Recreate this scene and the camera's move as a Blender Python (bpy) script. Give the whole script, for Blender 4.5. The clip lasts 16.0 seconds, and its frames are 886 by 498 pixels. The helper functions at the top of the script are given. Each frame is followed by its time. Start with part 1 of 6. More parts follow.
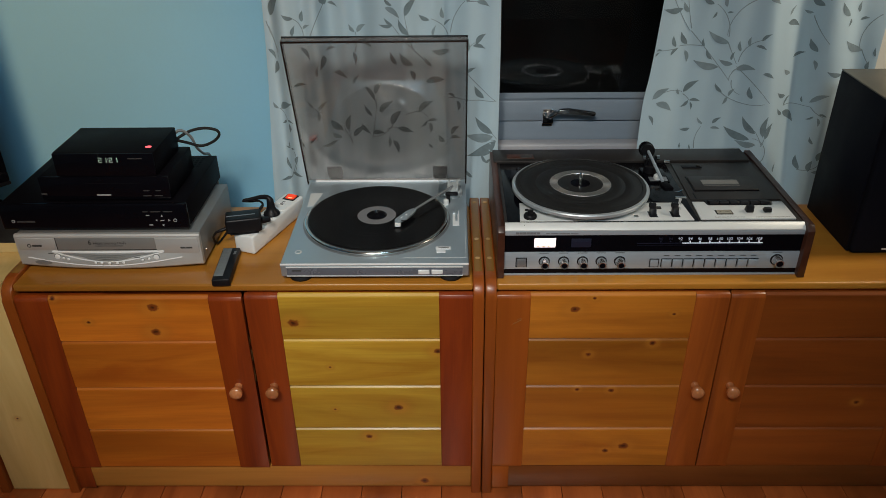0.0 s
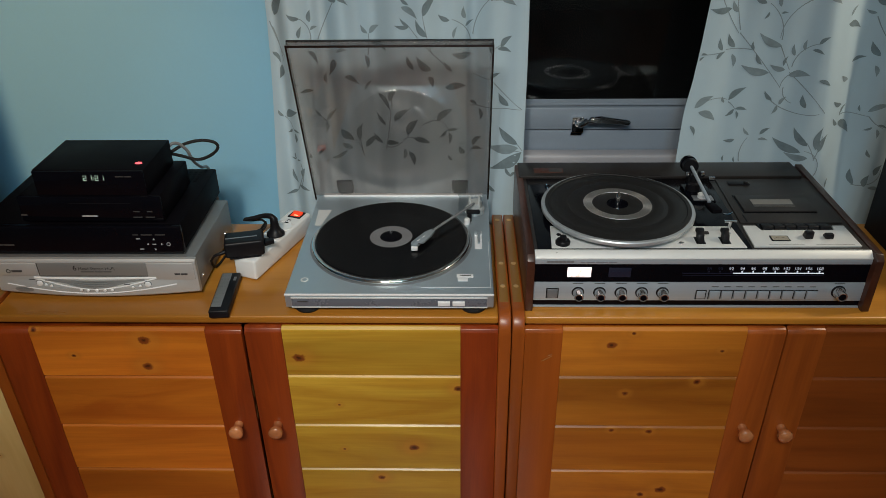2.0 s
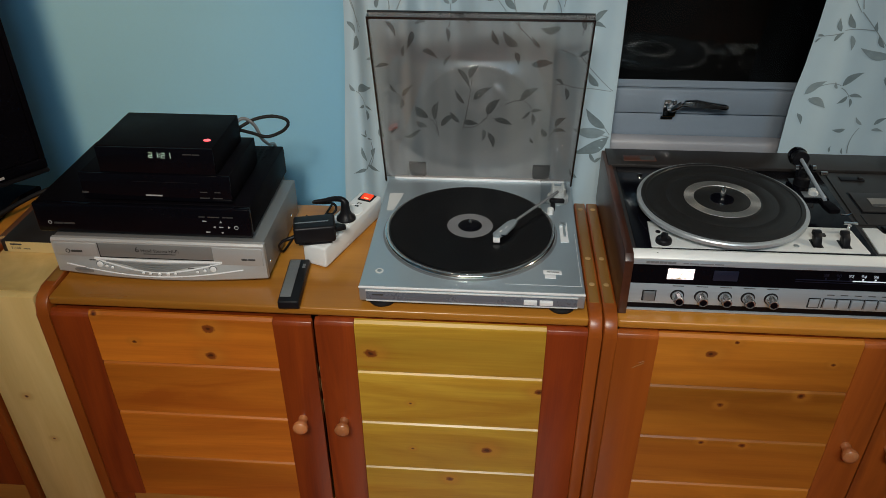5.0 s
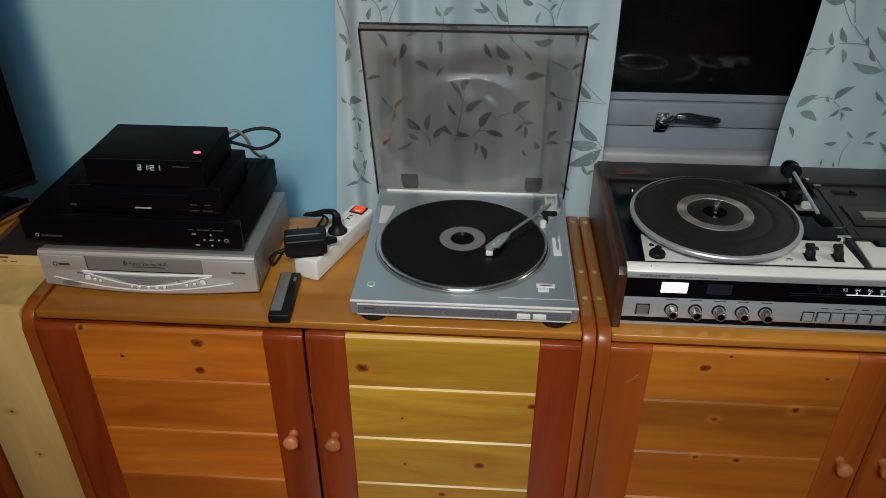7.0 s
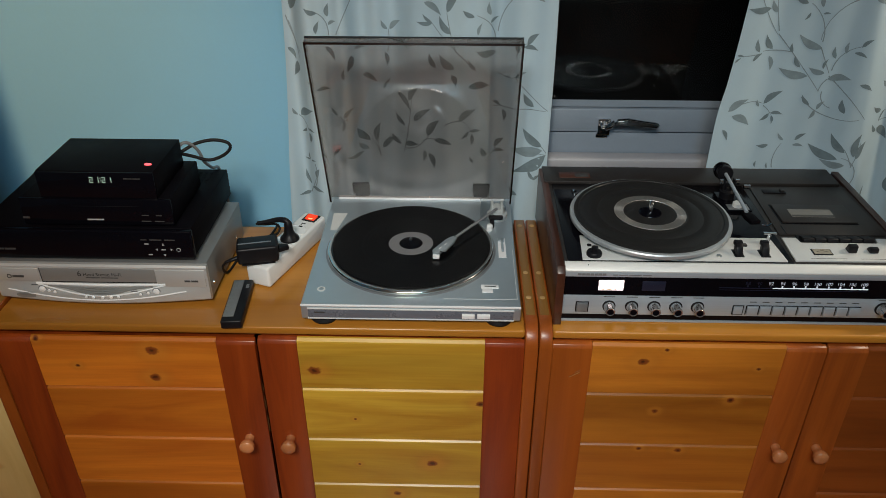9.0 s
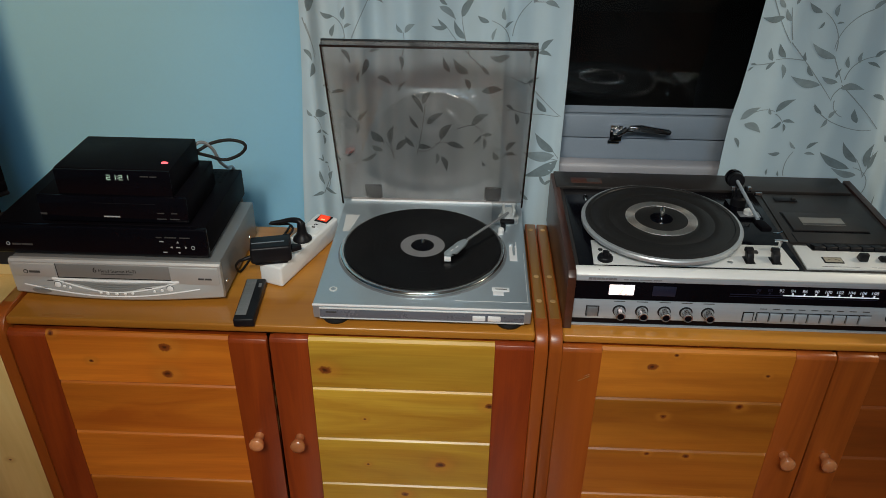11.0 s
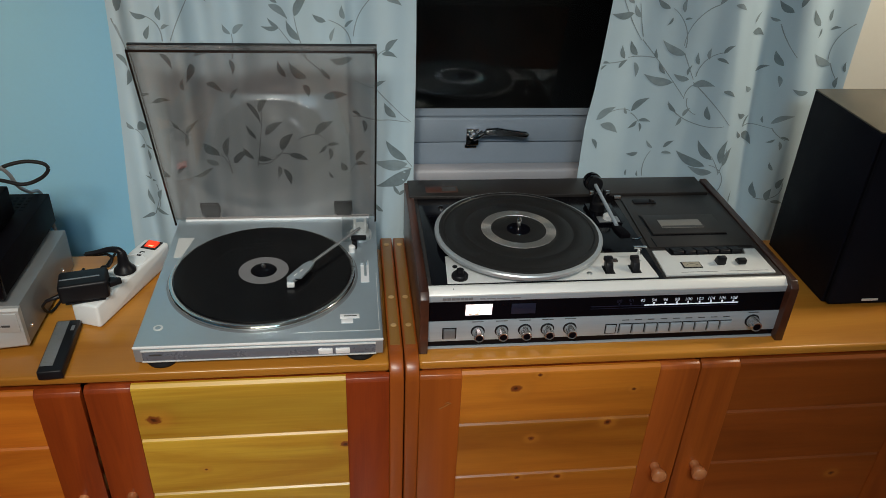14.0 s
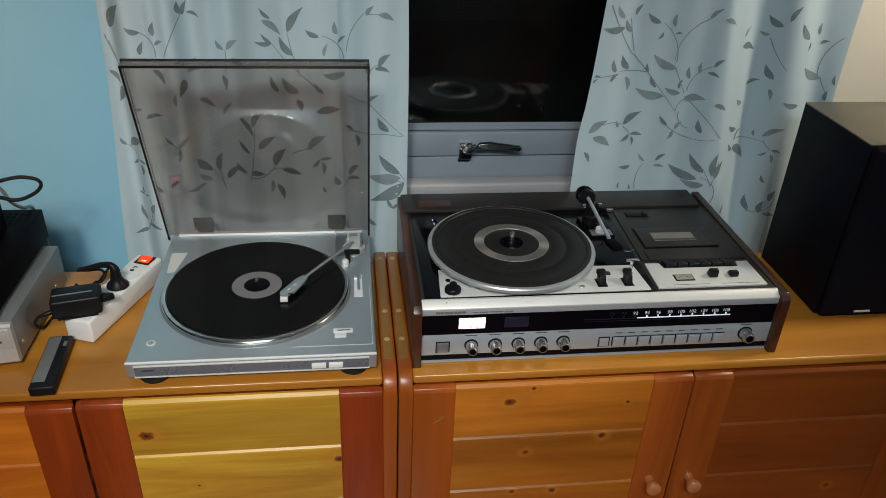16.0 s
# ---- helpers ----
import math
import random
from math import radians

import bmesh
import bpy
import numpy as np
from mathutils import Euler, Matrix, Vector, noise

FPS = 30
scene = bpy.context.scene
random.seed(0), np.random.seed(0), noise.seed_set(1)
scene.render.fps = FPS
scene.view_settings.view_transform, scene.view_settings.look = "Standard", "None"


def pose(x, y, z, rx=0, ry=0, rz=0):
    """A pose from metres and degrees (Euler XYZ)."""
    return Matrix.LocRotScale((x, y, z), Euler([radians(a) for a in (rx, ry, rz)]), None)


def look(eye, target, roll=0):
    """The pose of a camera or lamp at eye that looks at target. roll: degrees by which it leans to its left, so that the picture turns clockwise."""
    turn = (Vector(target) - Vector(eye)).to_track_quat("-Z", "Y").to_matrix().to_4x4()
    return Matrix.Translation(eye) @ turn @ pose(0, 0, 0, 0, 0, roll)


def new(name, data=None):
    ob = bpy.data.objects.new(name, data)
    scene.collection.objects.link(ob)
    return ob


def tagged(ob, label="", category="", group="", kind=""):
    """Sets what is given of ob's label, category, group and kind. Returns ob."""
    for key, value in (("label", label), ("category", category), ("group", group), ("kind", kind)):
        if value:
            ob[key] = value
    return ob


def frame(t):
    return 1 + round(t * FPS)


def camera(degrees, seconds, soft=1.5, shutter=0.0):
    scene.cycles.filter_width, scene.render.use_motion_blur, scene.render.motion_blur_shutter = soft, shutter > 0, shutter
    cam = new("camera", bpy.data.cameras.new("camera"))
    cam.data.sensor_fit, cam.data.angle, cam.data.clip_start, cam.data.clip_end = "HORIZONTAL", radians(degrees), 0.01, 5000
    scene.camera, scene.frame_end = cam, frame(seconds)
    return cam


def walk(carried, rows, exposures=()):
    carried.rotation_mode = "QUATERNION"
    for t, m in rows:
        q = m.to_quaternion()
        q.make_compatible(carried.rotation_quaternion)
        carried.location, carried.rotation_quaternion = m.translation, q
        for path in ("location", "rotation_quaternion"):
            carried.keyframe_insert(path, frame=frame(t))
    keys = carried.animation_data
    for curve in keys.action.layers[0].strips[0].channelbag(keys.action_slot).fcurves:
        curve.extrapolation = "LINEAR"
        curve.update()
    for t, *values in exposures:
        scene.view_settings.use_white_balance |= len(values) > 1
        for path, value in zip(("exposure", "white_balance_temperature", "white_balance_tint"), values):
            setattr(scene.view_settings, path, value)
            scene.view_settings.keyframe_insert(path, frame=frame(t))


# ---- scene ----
cam = camera(60.3, 16.0, soft=0.7)
PATH = [
    (0, (0.014, -0.038, 1.361), (-0.014, 1.693, 0.36), -0.7),
    (0.5, (0.035, 0.009, 1.347), (-0.029, 1.729, 0.33), -0.9),
    (1, (0.041, 0.043, 1.347), (-0.021, 1.768, 0.335), -0.2),
    (1.5, (0.021, 0.083, 1.347), (-0.015, 1.814, 0.345), -0.4),
    (2, (-0.013, 0.127, 1.346), (-0.062, 1.844, 0.32), -0.8),
    (2.5, (-0.022, 0.169, 1.334), (-0.076, 1.873, 0.288), -1.2),
    (3, (-0.052, 0.197, 1.33), (-0.16, 1.892, 0.273), -1.7),
    (3.5, (-0.073, 0.218, 1.323), (-0.225, 1.903, 0.257), -1.9),
    (4, (-0.09, 0.223, 1.323), (-0.235, 1.907, 0.253), -1.1),
    (4.2, (-0.109, 0.223, 1.328), (-0.227, 1.897, 0.239), -0.3),
    (6.3, (-0.109, 0.248, 1.321), (-0.255, 1.915, 0.225), -0.4),
    (6.5, (-0.105, 0.245, 1.32), (-0.245, 1.922, 0.239), -0.3),
    (7, (-0.111, 0.241, 1.324), (-0.217, 1.928, 0.255), 0.1),
    (7.5, (-0.116, 0.236, 1.324), (-0.217, 1.924, 0.256), -0.1),
    (8, (-0.1, 0.224, 1.329), (-0.158, 1.921, 0.272), 0.1),
    (8.5, (-0.064, 0.213, 1.334), (-0.114, 1.919, 0.293), -0.2),
    (8.7, (-0.061, 0.207, 1.34), (-0.103, 1.91, 0.292), -0.0),
    (10.8, (-0.064, 0.183, 1.338), (-0.116, 1.895, 0.305), 0.5),
    (11, (-0.068, 0.188, 1.339), (-0.129, 1.899, 0.305), 0.6),
    (11.5, (-0.082, 0.203, 1.334), (-0.145, 1.913, 0.298), 0.7),
    (12, (-0.09, 0.231, 1.328), (-0.121, 1.934, 0.28), 0.9),
    (12.5, (-0.087, 0.257, 1.322), (-0.077, 1.97, 0.289), 1.2),
    (13, (-0.078, 0.275, 1.318), (0.003, 1.975, 0.268), 1.1),
    (13.5, (-0.036, 0.3, 1.318), (0.107, 1.995, 0.268), 1.8),
    (14, (0.006, 0.306, 1.318), (0.231, 1.999, 0.279), 2.6),
    (14.5, (0.019, 0.3, 1.327), (0.249, 1.993, 0.287), 2.3),
    (15, (0.005, 0.297, 1.33), (0.219, 2.001, 0.305), 2.4),
    (15.5, (0.001, 0.299, 1.33), (0.206, 2.012, 0.319), 2.6),
    (16, (0.01, 0.304, 1.32), (0.247, 2.014, 0.311), 2.5),
]
walk(cam, [(t, look(eye, target, roll)) for t, eye, target, roll in PATH], [(0, -0.46), (2.5, -0.42), (8, -0.36), (13, -0.31), (16, -0.24)])

# ---- light ----
world = bpy.data.worlds.new("night_room")
scene.world = world
world.use_nodes = True
world.node_tree.nodes["Background"].inputs[0].default_value = (0.010, 0.011, 0.014, 1)
world.node_tree.nodes["Background"].inputs[1].default_value = 0.3


def area_lamp(name, eye, target, size, power, colour):
    data = bpy.data.lights.new(name, "AREA")
    data.shape, data.size, data.energy, data.color = "DISK", size, power, colour
    ob = new(name, data)
    ob.matrix_world = look(eye, target)
    return ob


def spot_lamp(name, eye, target, size, power, colour, angle):
    data = bpy.data.lights.new(name, "SPOT")
    data.shadow_soft_size, data.energy, data.color = size, power, colour
    data.spot_size, data.spot_blend = radians(angle), 1.0
    ob = new(name, data)
    ob.matrix_world = look(eye, target)
    return ob


# small ceiling spots behind the viewer, one of them warm and turned to the wall, and a warm lamp in the near corner of the room
spot_lamp("ceiling_spot_light", (-0.38, -0.40, 2.25), (-0.84, 1.2, 0.24), 0.22, 86, (1.0, 0.90, 0.77), 88)
spot_lamp("ceiling_spot_light", (-0.32, -0.60, 2.25), (-0.04, 1.2, 0.42), 0.11, 92, (1.0, 0.98, 0.90), 47)
spot_lamp("ceiling_spot_light", (0.06, -0.60, 2.25), (0.27, 1.35, 0.72), 0.12, 47, (1.0, 0.92, 0.80), 60)
spot_lamp("ceiling_spot_light", (-0.55, -0.30, 2.25), (-1.07, 1.72, 1.16), 0.20, 155, (1.0, 0.56, 0.25), 42)
# added bluish fill that lifts the wall and curtains, no fitting of the room
area_lamp("blue_fill_light", (0.35, -0.9, 2.28), (0.0, 1.2, 0.7), 0.45, 11.0, (0.42, 0.76, 1.0))
area_lamp("corner_lamp_light", (1.38, 1.33, 1.45), (0.75, 1.62, 0.9), 0.10, 5.8, (1.0, 0.87, 0.68))

# ---- materials ----


def nodes_of(name):
    m = bpy.data.materials.new(name)
    m.use_nodes = True
    t = m.node_tree
    return m, t, t.nodes["Principled BSDF"]


def link(t, a, b):
    t.links.new(a, b)


def add(t, kind, **values):
    n = t.nodes.new(kind)
    for k, v in values.items():
        if k == "op":
            n.operation = v
        else:
            n.inputs[k].default_value = v
    return n


def plain(name, colour, rough=0.5, metal=0.0, vary=0.12, scale=9.0, bump=0.02, grain=260.0, coat=0.0, specular=0.5, sheen=0.2):
    """A surface with broad and fine variation of tone and gloss, and a fine relief."""
    m, t, p = nodes_of(name)
    co = add(t, "ShaderNodeTexCoord")
    broad = add(t, "ShaderNodeTexNoise", Scale=scale, Detail=5.0, Roughness=0.6)
    fine = add(t, "ShaderNodeTexNoise", Scale=grain, Detail=2.0)
    for n in (broad, fine):
        link(t, co.outputs["Object"], n.inputs["Vector"])
    both = add(t, "ShaderNodeMath", op="MULTIPLY_ADD")
    link(t, fine.outputs["Fac"], both.inputs[0])
    both.inputs[1].default_value = 0.35
    link(t, broad.outputs["Fac"], both.inputs[2])
    tone = add(t, "ShaderNodeMapRange")
    link(t, both.outputs[0], tone.inputs["Value"])
    tone.inputs["From Min"].default_value, tone.inputs["From Max"].default_value = 0.4, 0.95
    tone.inputs["To Min"].default_value, tone.inputs["To Max"].default_value = 1 - vary, 1 + vary
    mul = add(t, "ShaderNodeVectorMath", op="SCALE")
    mul.inputs[0].default_value = colour
    link(t, tone.outputs["Result"], mul.inputs["Scale"])
    link(t, mul.outputs["Vector"], p.inputs["Base Color"])
    r = add(t, "ShaderNodeMapRange")
    link(t, both.outputs[0], r.inputs["Value"])
    r.inputs["From Min"].default_value, r.inputs["From Max"].default_value = 0.4, 0.95
    r.inputs["To Min"].default_value, r.inputs["To Max"].default_value = rough * (1 - sheen), min(1.0, rough * (1 + sheen))
    link(t, r.outputs["Result"], p.inputs["Roughness"])
    p.inputs["Metallic"].default_value = metal
    p.inputs["Coat Weight"].default_value = coat
    p.inputs["Specular IOR Level"].default_value = specular
    if bump:
        b = add(t, "ShaderNodeBump", Strength=bump, Distance=0.002)
        link(t, both.outputs[0], b.inputs["Height"])
        link(t, b.outputs["Normal"], p.inputs["Normal"])
    return m


def wood(name, light, dark, along, rough=0.35, knots=(), rings=13.0, vary=0.28, coat=0.15):
    """Lacquered wood: grain along x, y or z, tone by board, and knots at (x, z, radius) on the cabinet fronts."""
    m, t, p = nodes_of(name)
    geo = add(t, "ShaderNodeNewGeometry")
    info = add(t, "ShaderNodeObjectInfo")
    shift = add(t, "ShaderNodeVectorMath", op="SCALE")
    shift.inputs[0].default_value = (3.1, 7.7, 5.3)
    link(t, info.outputs["Random"], shift.inputs["Scale"])
    place = add(t, "ShaderNodeVectorMath", op="ADD")
    link(t, geo.outputs["Position"], place.inputs[0])
    link(t, shift.outputs["Vector"], place.inputs[1])
    stretch = {"x": (0.10, 1, 1), "y": (1, 0.10, 1), "z": (1, 1, 0.10)}[along]
    flat = add(t, "ShaderNodeVectorMath", op="MULTIPLY")
    link(t, place.outputs["Vector"], flat.inputs[0])
    flat.inputs[1].default_value = stretch
    near = None
    for x, z, r in knots:
        away = add(t, "ShaderNodeVectorMath", op="SUBTRACT")
        link(t, geo.outputs["Position"], away.inputs[0])
        away.inputs[1].default_value = (x, 1.2, z)
        squash = add(t, "ShaderNodeVectorMath", op="MULTIPLY")
        link(t, away.outputs["Vector"], squash.inputs[0])
        squash.inputs[1].default_value = (0.95 / r, 0.0, 1.25 / r)
        far = add(t, "ShaderNodeVectorMath", op="LENGTH")
        link(t, squash.outputs["Vector"], far.inputs[0])
        if near is None:
            near = far.outputs["Value"]
        else:
            low = add(t, "ShaderNodeMath", op="MINIMUM")
            link(t, near, low.inputs[0])
            link(t, far.outputs["Value"], low.inputs[1])
            near = low.outputs[0]
    warp = add(t, "ShaderNodeTexNoise", Scale=7.0, Detail=3.0)
    link(t, flat.outputs["Vector"], warp.inputs["Vector"])
    ring = add(t, "ShaderNodeTexNoise", Scale=rings, Detail=5.0, Roughness=0.55, Distortion=1.1)
    link(t, flat.outputs["Vector"], ring.inputs["Vector"])
    pores = add(t, "ShaderNodeVectorMath", op="MULTIPLY")
    link(t, flat.outputs["Vector"], pores.inputs[0])
    pores.inputs[1].default_value = {"x": (0.25, 1, 1), "y": (1, 0.25, 1), "z": (1, 1, 0.25)}[along]
    fine = add(t, "ShaderNodeTexNoise", Scale=320.0, Detail=2.0)
    link(t, pores.outputs["Vector"], fine.inputs["Vector"])
    mix = add(t, "ShaderNodeMath", op="MULTIPLY_ADD")
    link(t, fine.outputs["Fac"], mix.inputs[0])
    mix.inputs[1].default_value = 0.16
    link(t, ring.outputs["Fac"], mix.inputs[2])
    fac = add(t, "ShaderNodeMapRange")
    link(t, mix.outputs[0], fac.inputs["Value"])
    fac.inputs["From Min"].default_value, fac.inputs["From Max"].default_value = 0.42, 0.76
    col = add(t, "ShaderNodeMix")
    col.data_type = "RGBA"
    link(t, fac.outputs["Result"], col.inputs["Factor"])
    col.inputs["A"].default_value, col.inputs["B"].default_value = (*light, 1), (*dark, 1)
    tone = add(t, "ShaderNodeMapRange")
    link(t, warp.outputs["Fac"], tone.inputs["Value"])
    tone.inputs["From Min"].default_value, tone.inputs["From Max"].default_value = 0.3, 0.7
    tone.inputs["To Min"].default_value, tone.inputs["To Max"].default_value = 1 - vary, 1 + vary
    board = add(t, "ShaderNodeMapRange")
    link(t, info.outputs["Random"], board.inputs["Value"])
    board.inputs["To Min"].default_value, board.inputs["To Max"].default_value = 0.86, 1.12
    both = add(t, "ShaderNodeMath", op="MULTIPLY")
    link(t, tone.outputs["Result"], both.inputs[0])
    link(t, board.outputs["Result"], both.inputs[1])
    mul = add(t, "ShaderNodeVectorMath", op="SCALE")
    link(t, col.outputs["Result"], mul.inputs[0])
    link(t, both.outputs[0], mul.inputs["Scale"])
    out = mul.outputs["Vector"]
    if near is not None:
        ragged = add(t, "ShaderNodeTexNoise", Scale=120.0, Detail=2.0)
        link(t, geo.outputs["Position"], ragged.inputs["Vector"])
        rough_edge = add(t, "ShaderNodeMath", op="MULTIPLY_ADD")
        link(t, ragged.outputs["Fac"], rough_edge.inputs[0])
        rough_edge.inputs[1].default_value = 1.0
        link(t, near, rough_edge.inputs[2])
        for lo, hi, tint, most in ((2.6, 5.2, (0.34, 0.110, 0.014, 1), 0.22), (1.7, 3.6, (0.66, 0.270, 0.034, 1), 0.26), (1.20, 1.65, (0.19, 0.040, 0.008, 1), 0.90), (0.68, 1.12, (0.045, 0.010, 0.004, 1), 0.90)):
            f = add(t, "ShaderNodeMapRange")
            f.interpolation_type = "SMOOTHSTEP"
            link(t, rough_edge.outputs[0], f.inputs["Value"])
            f.inputs["From Min"].default_value, f.inputs["From Max"].default_value = lo, hi
            f.inputs["To Min"].default_value, f.inputs["To Max"].default_value = most, 0.0
            k = add(t, "ShaderNodeMix")
            k.data_type = "RGBA"
            link(t, f.outputs["Result"], k.inputs["Factor"])
            link(t, out, k.inputs["A"])
            k.inputs["B"].default_value = tint
            out = k.outputs["Result"]
    link(t, out, p.inputs["Base Color"])
    rr = add(t, "ShaderNodeMapRange")
    link(t, warp.outputs["Fac"], rr.inputs["Value"])
    rr.inputs["To Min"].default_value, rr.inputs["To Max"].default_value = rough * 0.75, rough * 1.3
    link(t, rr.outputs["Result"], p.inputs["Roughness"])
    p.inputs["Coat Weight"].default_value = coat
    p.inputs["Coat Roughness"].default_value = 0.25
    b = add(t, "ShaderNodeBump", Strength=0.10, Distance=0.001)
    link(t, mix.outputs[0], b.inputs["Height"])
    link(t, b.outputs["Normal"], p.inputs["Normal"])
    return m


def glassy(name, tint, rough=0.02, ior=1.49):
    """A thin clear sheet: tinted see-through with a Fresnel gloss."""
    m, t, p = nodes_of(name)
    t.nodes.remove(p)
    clear = add(t, "ShaderNodeBsdfTransparent", Color=(*tint, 1))
    gloss = add(t, "ShaderNodeBsdfGlossy", Color=(1, 1, 1, 1), Roughness=rough)
    edge = add(t, "ShaderNodeLayerWeight", Blend=0.5)
    steep = add(t, "ShaderNodeMath", op="POWER")
    link(t, edge.outputs["Facing"], steep.inputs[0])
    steep.inputs[1].default_value = 5.0
    fres = add(t, "ShaderNodeMath", op="MULTIPLY_ADD")
    link(t, steep.outputs[0], fres.inputs[0])
    fres.inputs[1].default_value = 1.0 - ((ior - 1) / (ior + 1)) ** 2
    fres.inputs[2].default_value = ((ior - 1) / (ior + 1)) ** 2
    mix = add(t, "ShaderNodeMixShader")
    link(t, fres.outputs[0], mix.inputs[0])
    link(t, clear.outputs[0], mix.inputs[1])
    link(t, gloss.outputs[0], mix.inputs[2])
    link(t, mix.outputs[0], t.nodes["Material Output"].inputs["Surface"])
    return m


def glow(name, colour, strength):
    m, t, p = nodes_of(name)
    p.inputs["Base Color"].default_value = (*colour, 1)
    p.inputs["Emission Color"].default_value = (*colour, 1)
    p.inputs["Emission Strength"].default_value = strength
    return m


def brushed(name, colour, rough=0.3, axis="x", metal=1.0):
    m, t, p = nodes_of(name)
    co = add(t, "ShaderNodeTexCoord")
    st = add(t, "ShaderNodeVectorMath", op="MULTIPLY")
    link(t, co.outputs["Object"], st.inputs[0])
    st.inputs[1].default_value = (4, 900, 900) if axis == "x" else (900, 4, 900)
    n = add(t, "ShaderNodeTexNoise", Scale=1.0, Detail=3.0)
    link(t, st.outputs["Vector"], n.inputs["Vector"])
    broad = add(t, "ShaderNodeTexNoise", Scale=12.0, Detail=4.0)
    link(t, co.outputs["Object"], broad.inputs["Vector"])
    f = add(t, "ShaderNodeMapRange")
    link(t, n.outputs["Fac"], f.inputs["Value"])
    f.inputs["To Min"].default_value, f.inputs["To Max"].default_value = 0.88, 1.1
    mul = add(t, "ShaderNodeVectorMath", op="SCALE")
    mul.inputs[0].default_value = colour
    link(t, f.outputs["Result"], mul.inputs["Scale"])
    link(t, mul.outputs["Vector"], p.inputs["Base Color"])
    r = add(t, "ShaderNodeMapRange")
    link(t, broad.outputs["Fac"], r.inputs["Value"])
    r.inputs["To Min"].default_value, r.inputs["To Max"].default_value = rough * 0.75, rough * 1.3
    link(t, r.outputs["Result"], p.inputs["Roughness"])
    p.inputs["Metallic"].default_value = metal
    b = add(t, "ShaderNodeBump", Strength=0.06, Distance=0.001)
    link(t, n.outputs["Fac"], b.inputs["Height"])
    link(t, b.outputs["Normal"], p.inputs["Normal"])
    return m


def grooved(name, cx, cy, colour, rough, pitch, streak=0.0):
    """Concentric grooves round (cx, cy)."""
    m, t, p = nodes_of(name)
    geo = add(t, "ShaderNodeNewGeometry")
    away = add(t, "ShaderNodeVectorMath", op="SUBTRACT")
    link(t, geo.outputs["Position"], away.inputs[0])
    away.inputs[1].default_value = (cx, cy, 0)
    flat = add(t, "ShaderNodeVectorMath", op="MULTIPLY")
    link(t, away.outputs["Vector"], flat.inputs[0])
    flat.inputs[1].default_value = (1, 1, 0)
    far = add(t, "ShaderNodeVectorMath", op="LENGTH")
    link(t, flat.outputs["Vector"], far.inputs[0])
    n = add(t, "ShaderNodeTexNoise", Scale=1.0, Detail=4.0)
    n.noise_dimensions = "1D"
    w = add(t, "ShaderNodeMath", op="MULTIPLY")
    link(t, far.outputs["Value"], w.inputs[0])
    w.inputs[1].default_value = pitch
    link(t, w.outputs[0], n.inputs["W"])
    f = add(t, "ShaderNodeMapRange")
    link(t, n.outputs["Fac"], f.inputs["Value"])
    f.inputs["To Min"].default_value, f.inputs["To Max"].default_value = 0.6, 1.4
    mul = add(t, "ShaderNodeVectorMath", op="SCALE")
    mul.inputs[0].default_value = colour
    link(t, f.outputs["Result"], mul.inputs["Scale"])
    link(t, mul.outputs["Vector"], p.inputs["Base Color"])
    r = add(t, "ShaderNodeMapRange")
    link(t, n.outputs["Fac"], r.inputs["Value"])
    r.inputs["To Min"].default_value, r.inputs["To Max"].default_value = rough * 0.7, rough * 1.3
    link(t, r.outputs["Result"], p.inputs["Roughness"])
    p.inputs["Specular IOR Level"].default_value = 0.3
    if streak:
        round_ = add(t, "ShaderNodeVectorMath", op="CROSS_PRODUCT")
        link(t, flat.outputs["Vector"], round_.inputs[0])
        round_.inputs[1].default_value = (0, 0, 1)
        unit = add(t, "ShaderNodeVectorMath", op="NORMALIZE")
        link(t, round_.outputs["Vector"], unit.inputs[0])
        link(t, unit.outputs["Vector"], p.inputs["Tangent"])
        p.inputs["Anisotropic"].default_value = streak
    b = add(t, "ShaderNodeBump", Strength=0.15, Distance=0.0005)
    link(t, n.outputs["Fac"], b.inputs["Height"])
    link(t, b.outputs["Normal"], p.inputs["Normal"])
    return m


KNOTS_A = [(-0.580, 0.514, 0.011), (-0.585, 0.455, 0.010), (-0.716, 0.479, 0.004), (-0.306, 0.476, 0.011), (-0.242, 0.364, 0.003),
           (-0.241, 0.250, 0.003), (-0.105, 0.255, 0.010), (-0.172, 0.172, 0.007), (-0.019, 0.405, 0.008), (-0.775, 0.535, 0.005)]
KNOTS_B = [(0.252, 0.507, 0.009), (0.288, 0.533, 0.004), (0.447, 0.495, 0.004), (0.414, 0.424, 0.007), (0.287, 0.396, 0.006),
           (0.271, 0.304, 0.005), (0.342, 0.301, 0.006), (0.385, 0.143, 0.011), (0.346, 0.129, 0.007), (0.861, 0.268, 0.006)]
PLANK_ORANGE = wood("pine_plank_orange", (0.60, 0.180, 0.015), (0.40, 0.094, 0.008), "x", knots=KNOTS_A, rings=17.0, vary=0.32)
PLANK_YELLOW = wood("pine_plank_yellow", (0.62, 0.385, 0.042), (0.42, 0.205, 0.016), "x", knots=KNOTS_A, rings=18.0)
PLANK_HONEY = wood("pine_plank_honey", (0.54, 0.190, 0.018), (0.36, 0.106, 0.010), "x", knots=KNOTS_B, rings=17.0, vary=0.32)
# weaker light on the far right doors is put into this darker board colour
PLANK_RED_DIM = wood("pine_plank_red_dim", (0.30, 0.074, 0.010), (0.20, 0.046, 0.007), "x", knots=KNOTS_B)
STILE = wood("stained_stile", (0.30, 0.050, 0.006), (0.17, 0.023, 0.004), "z", rings=20.0)
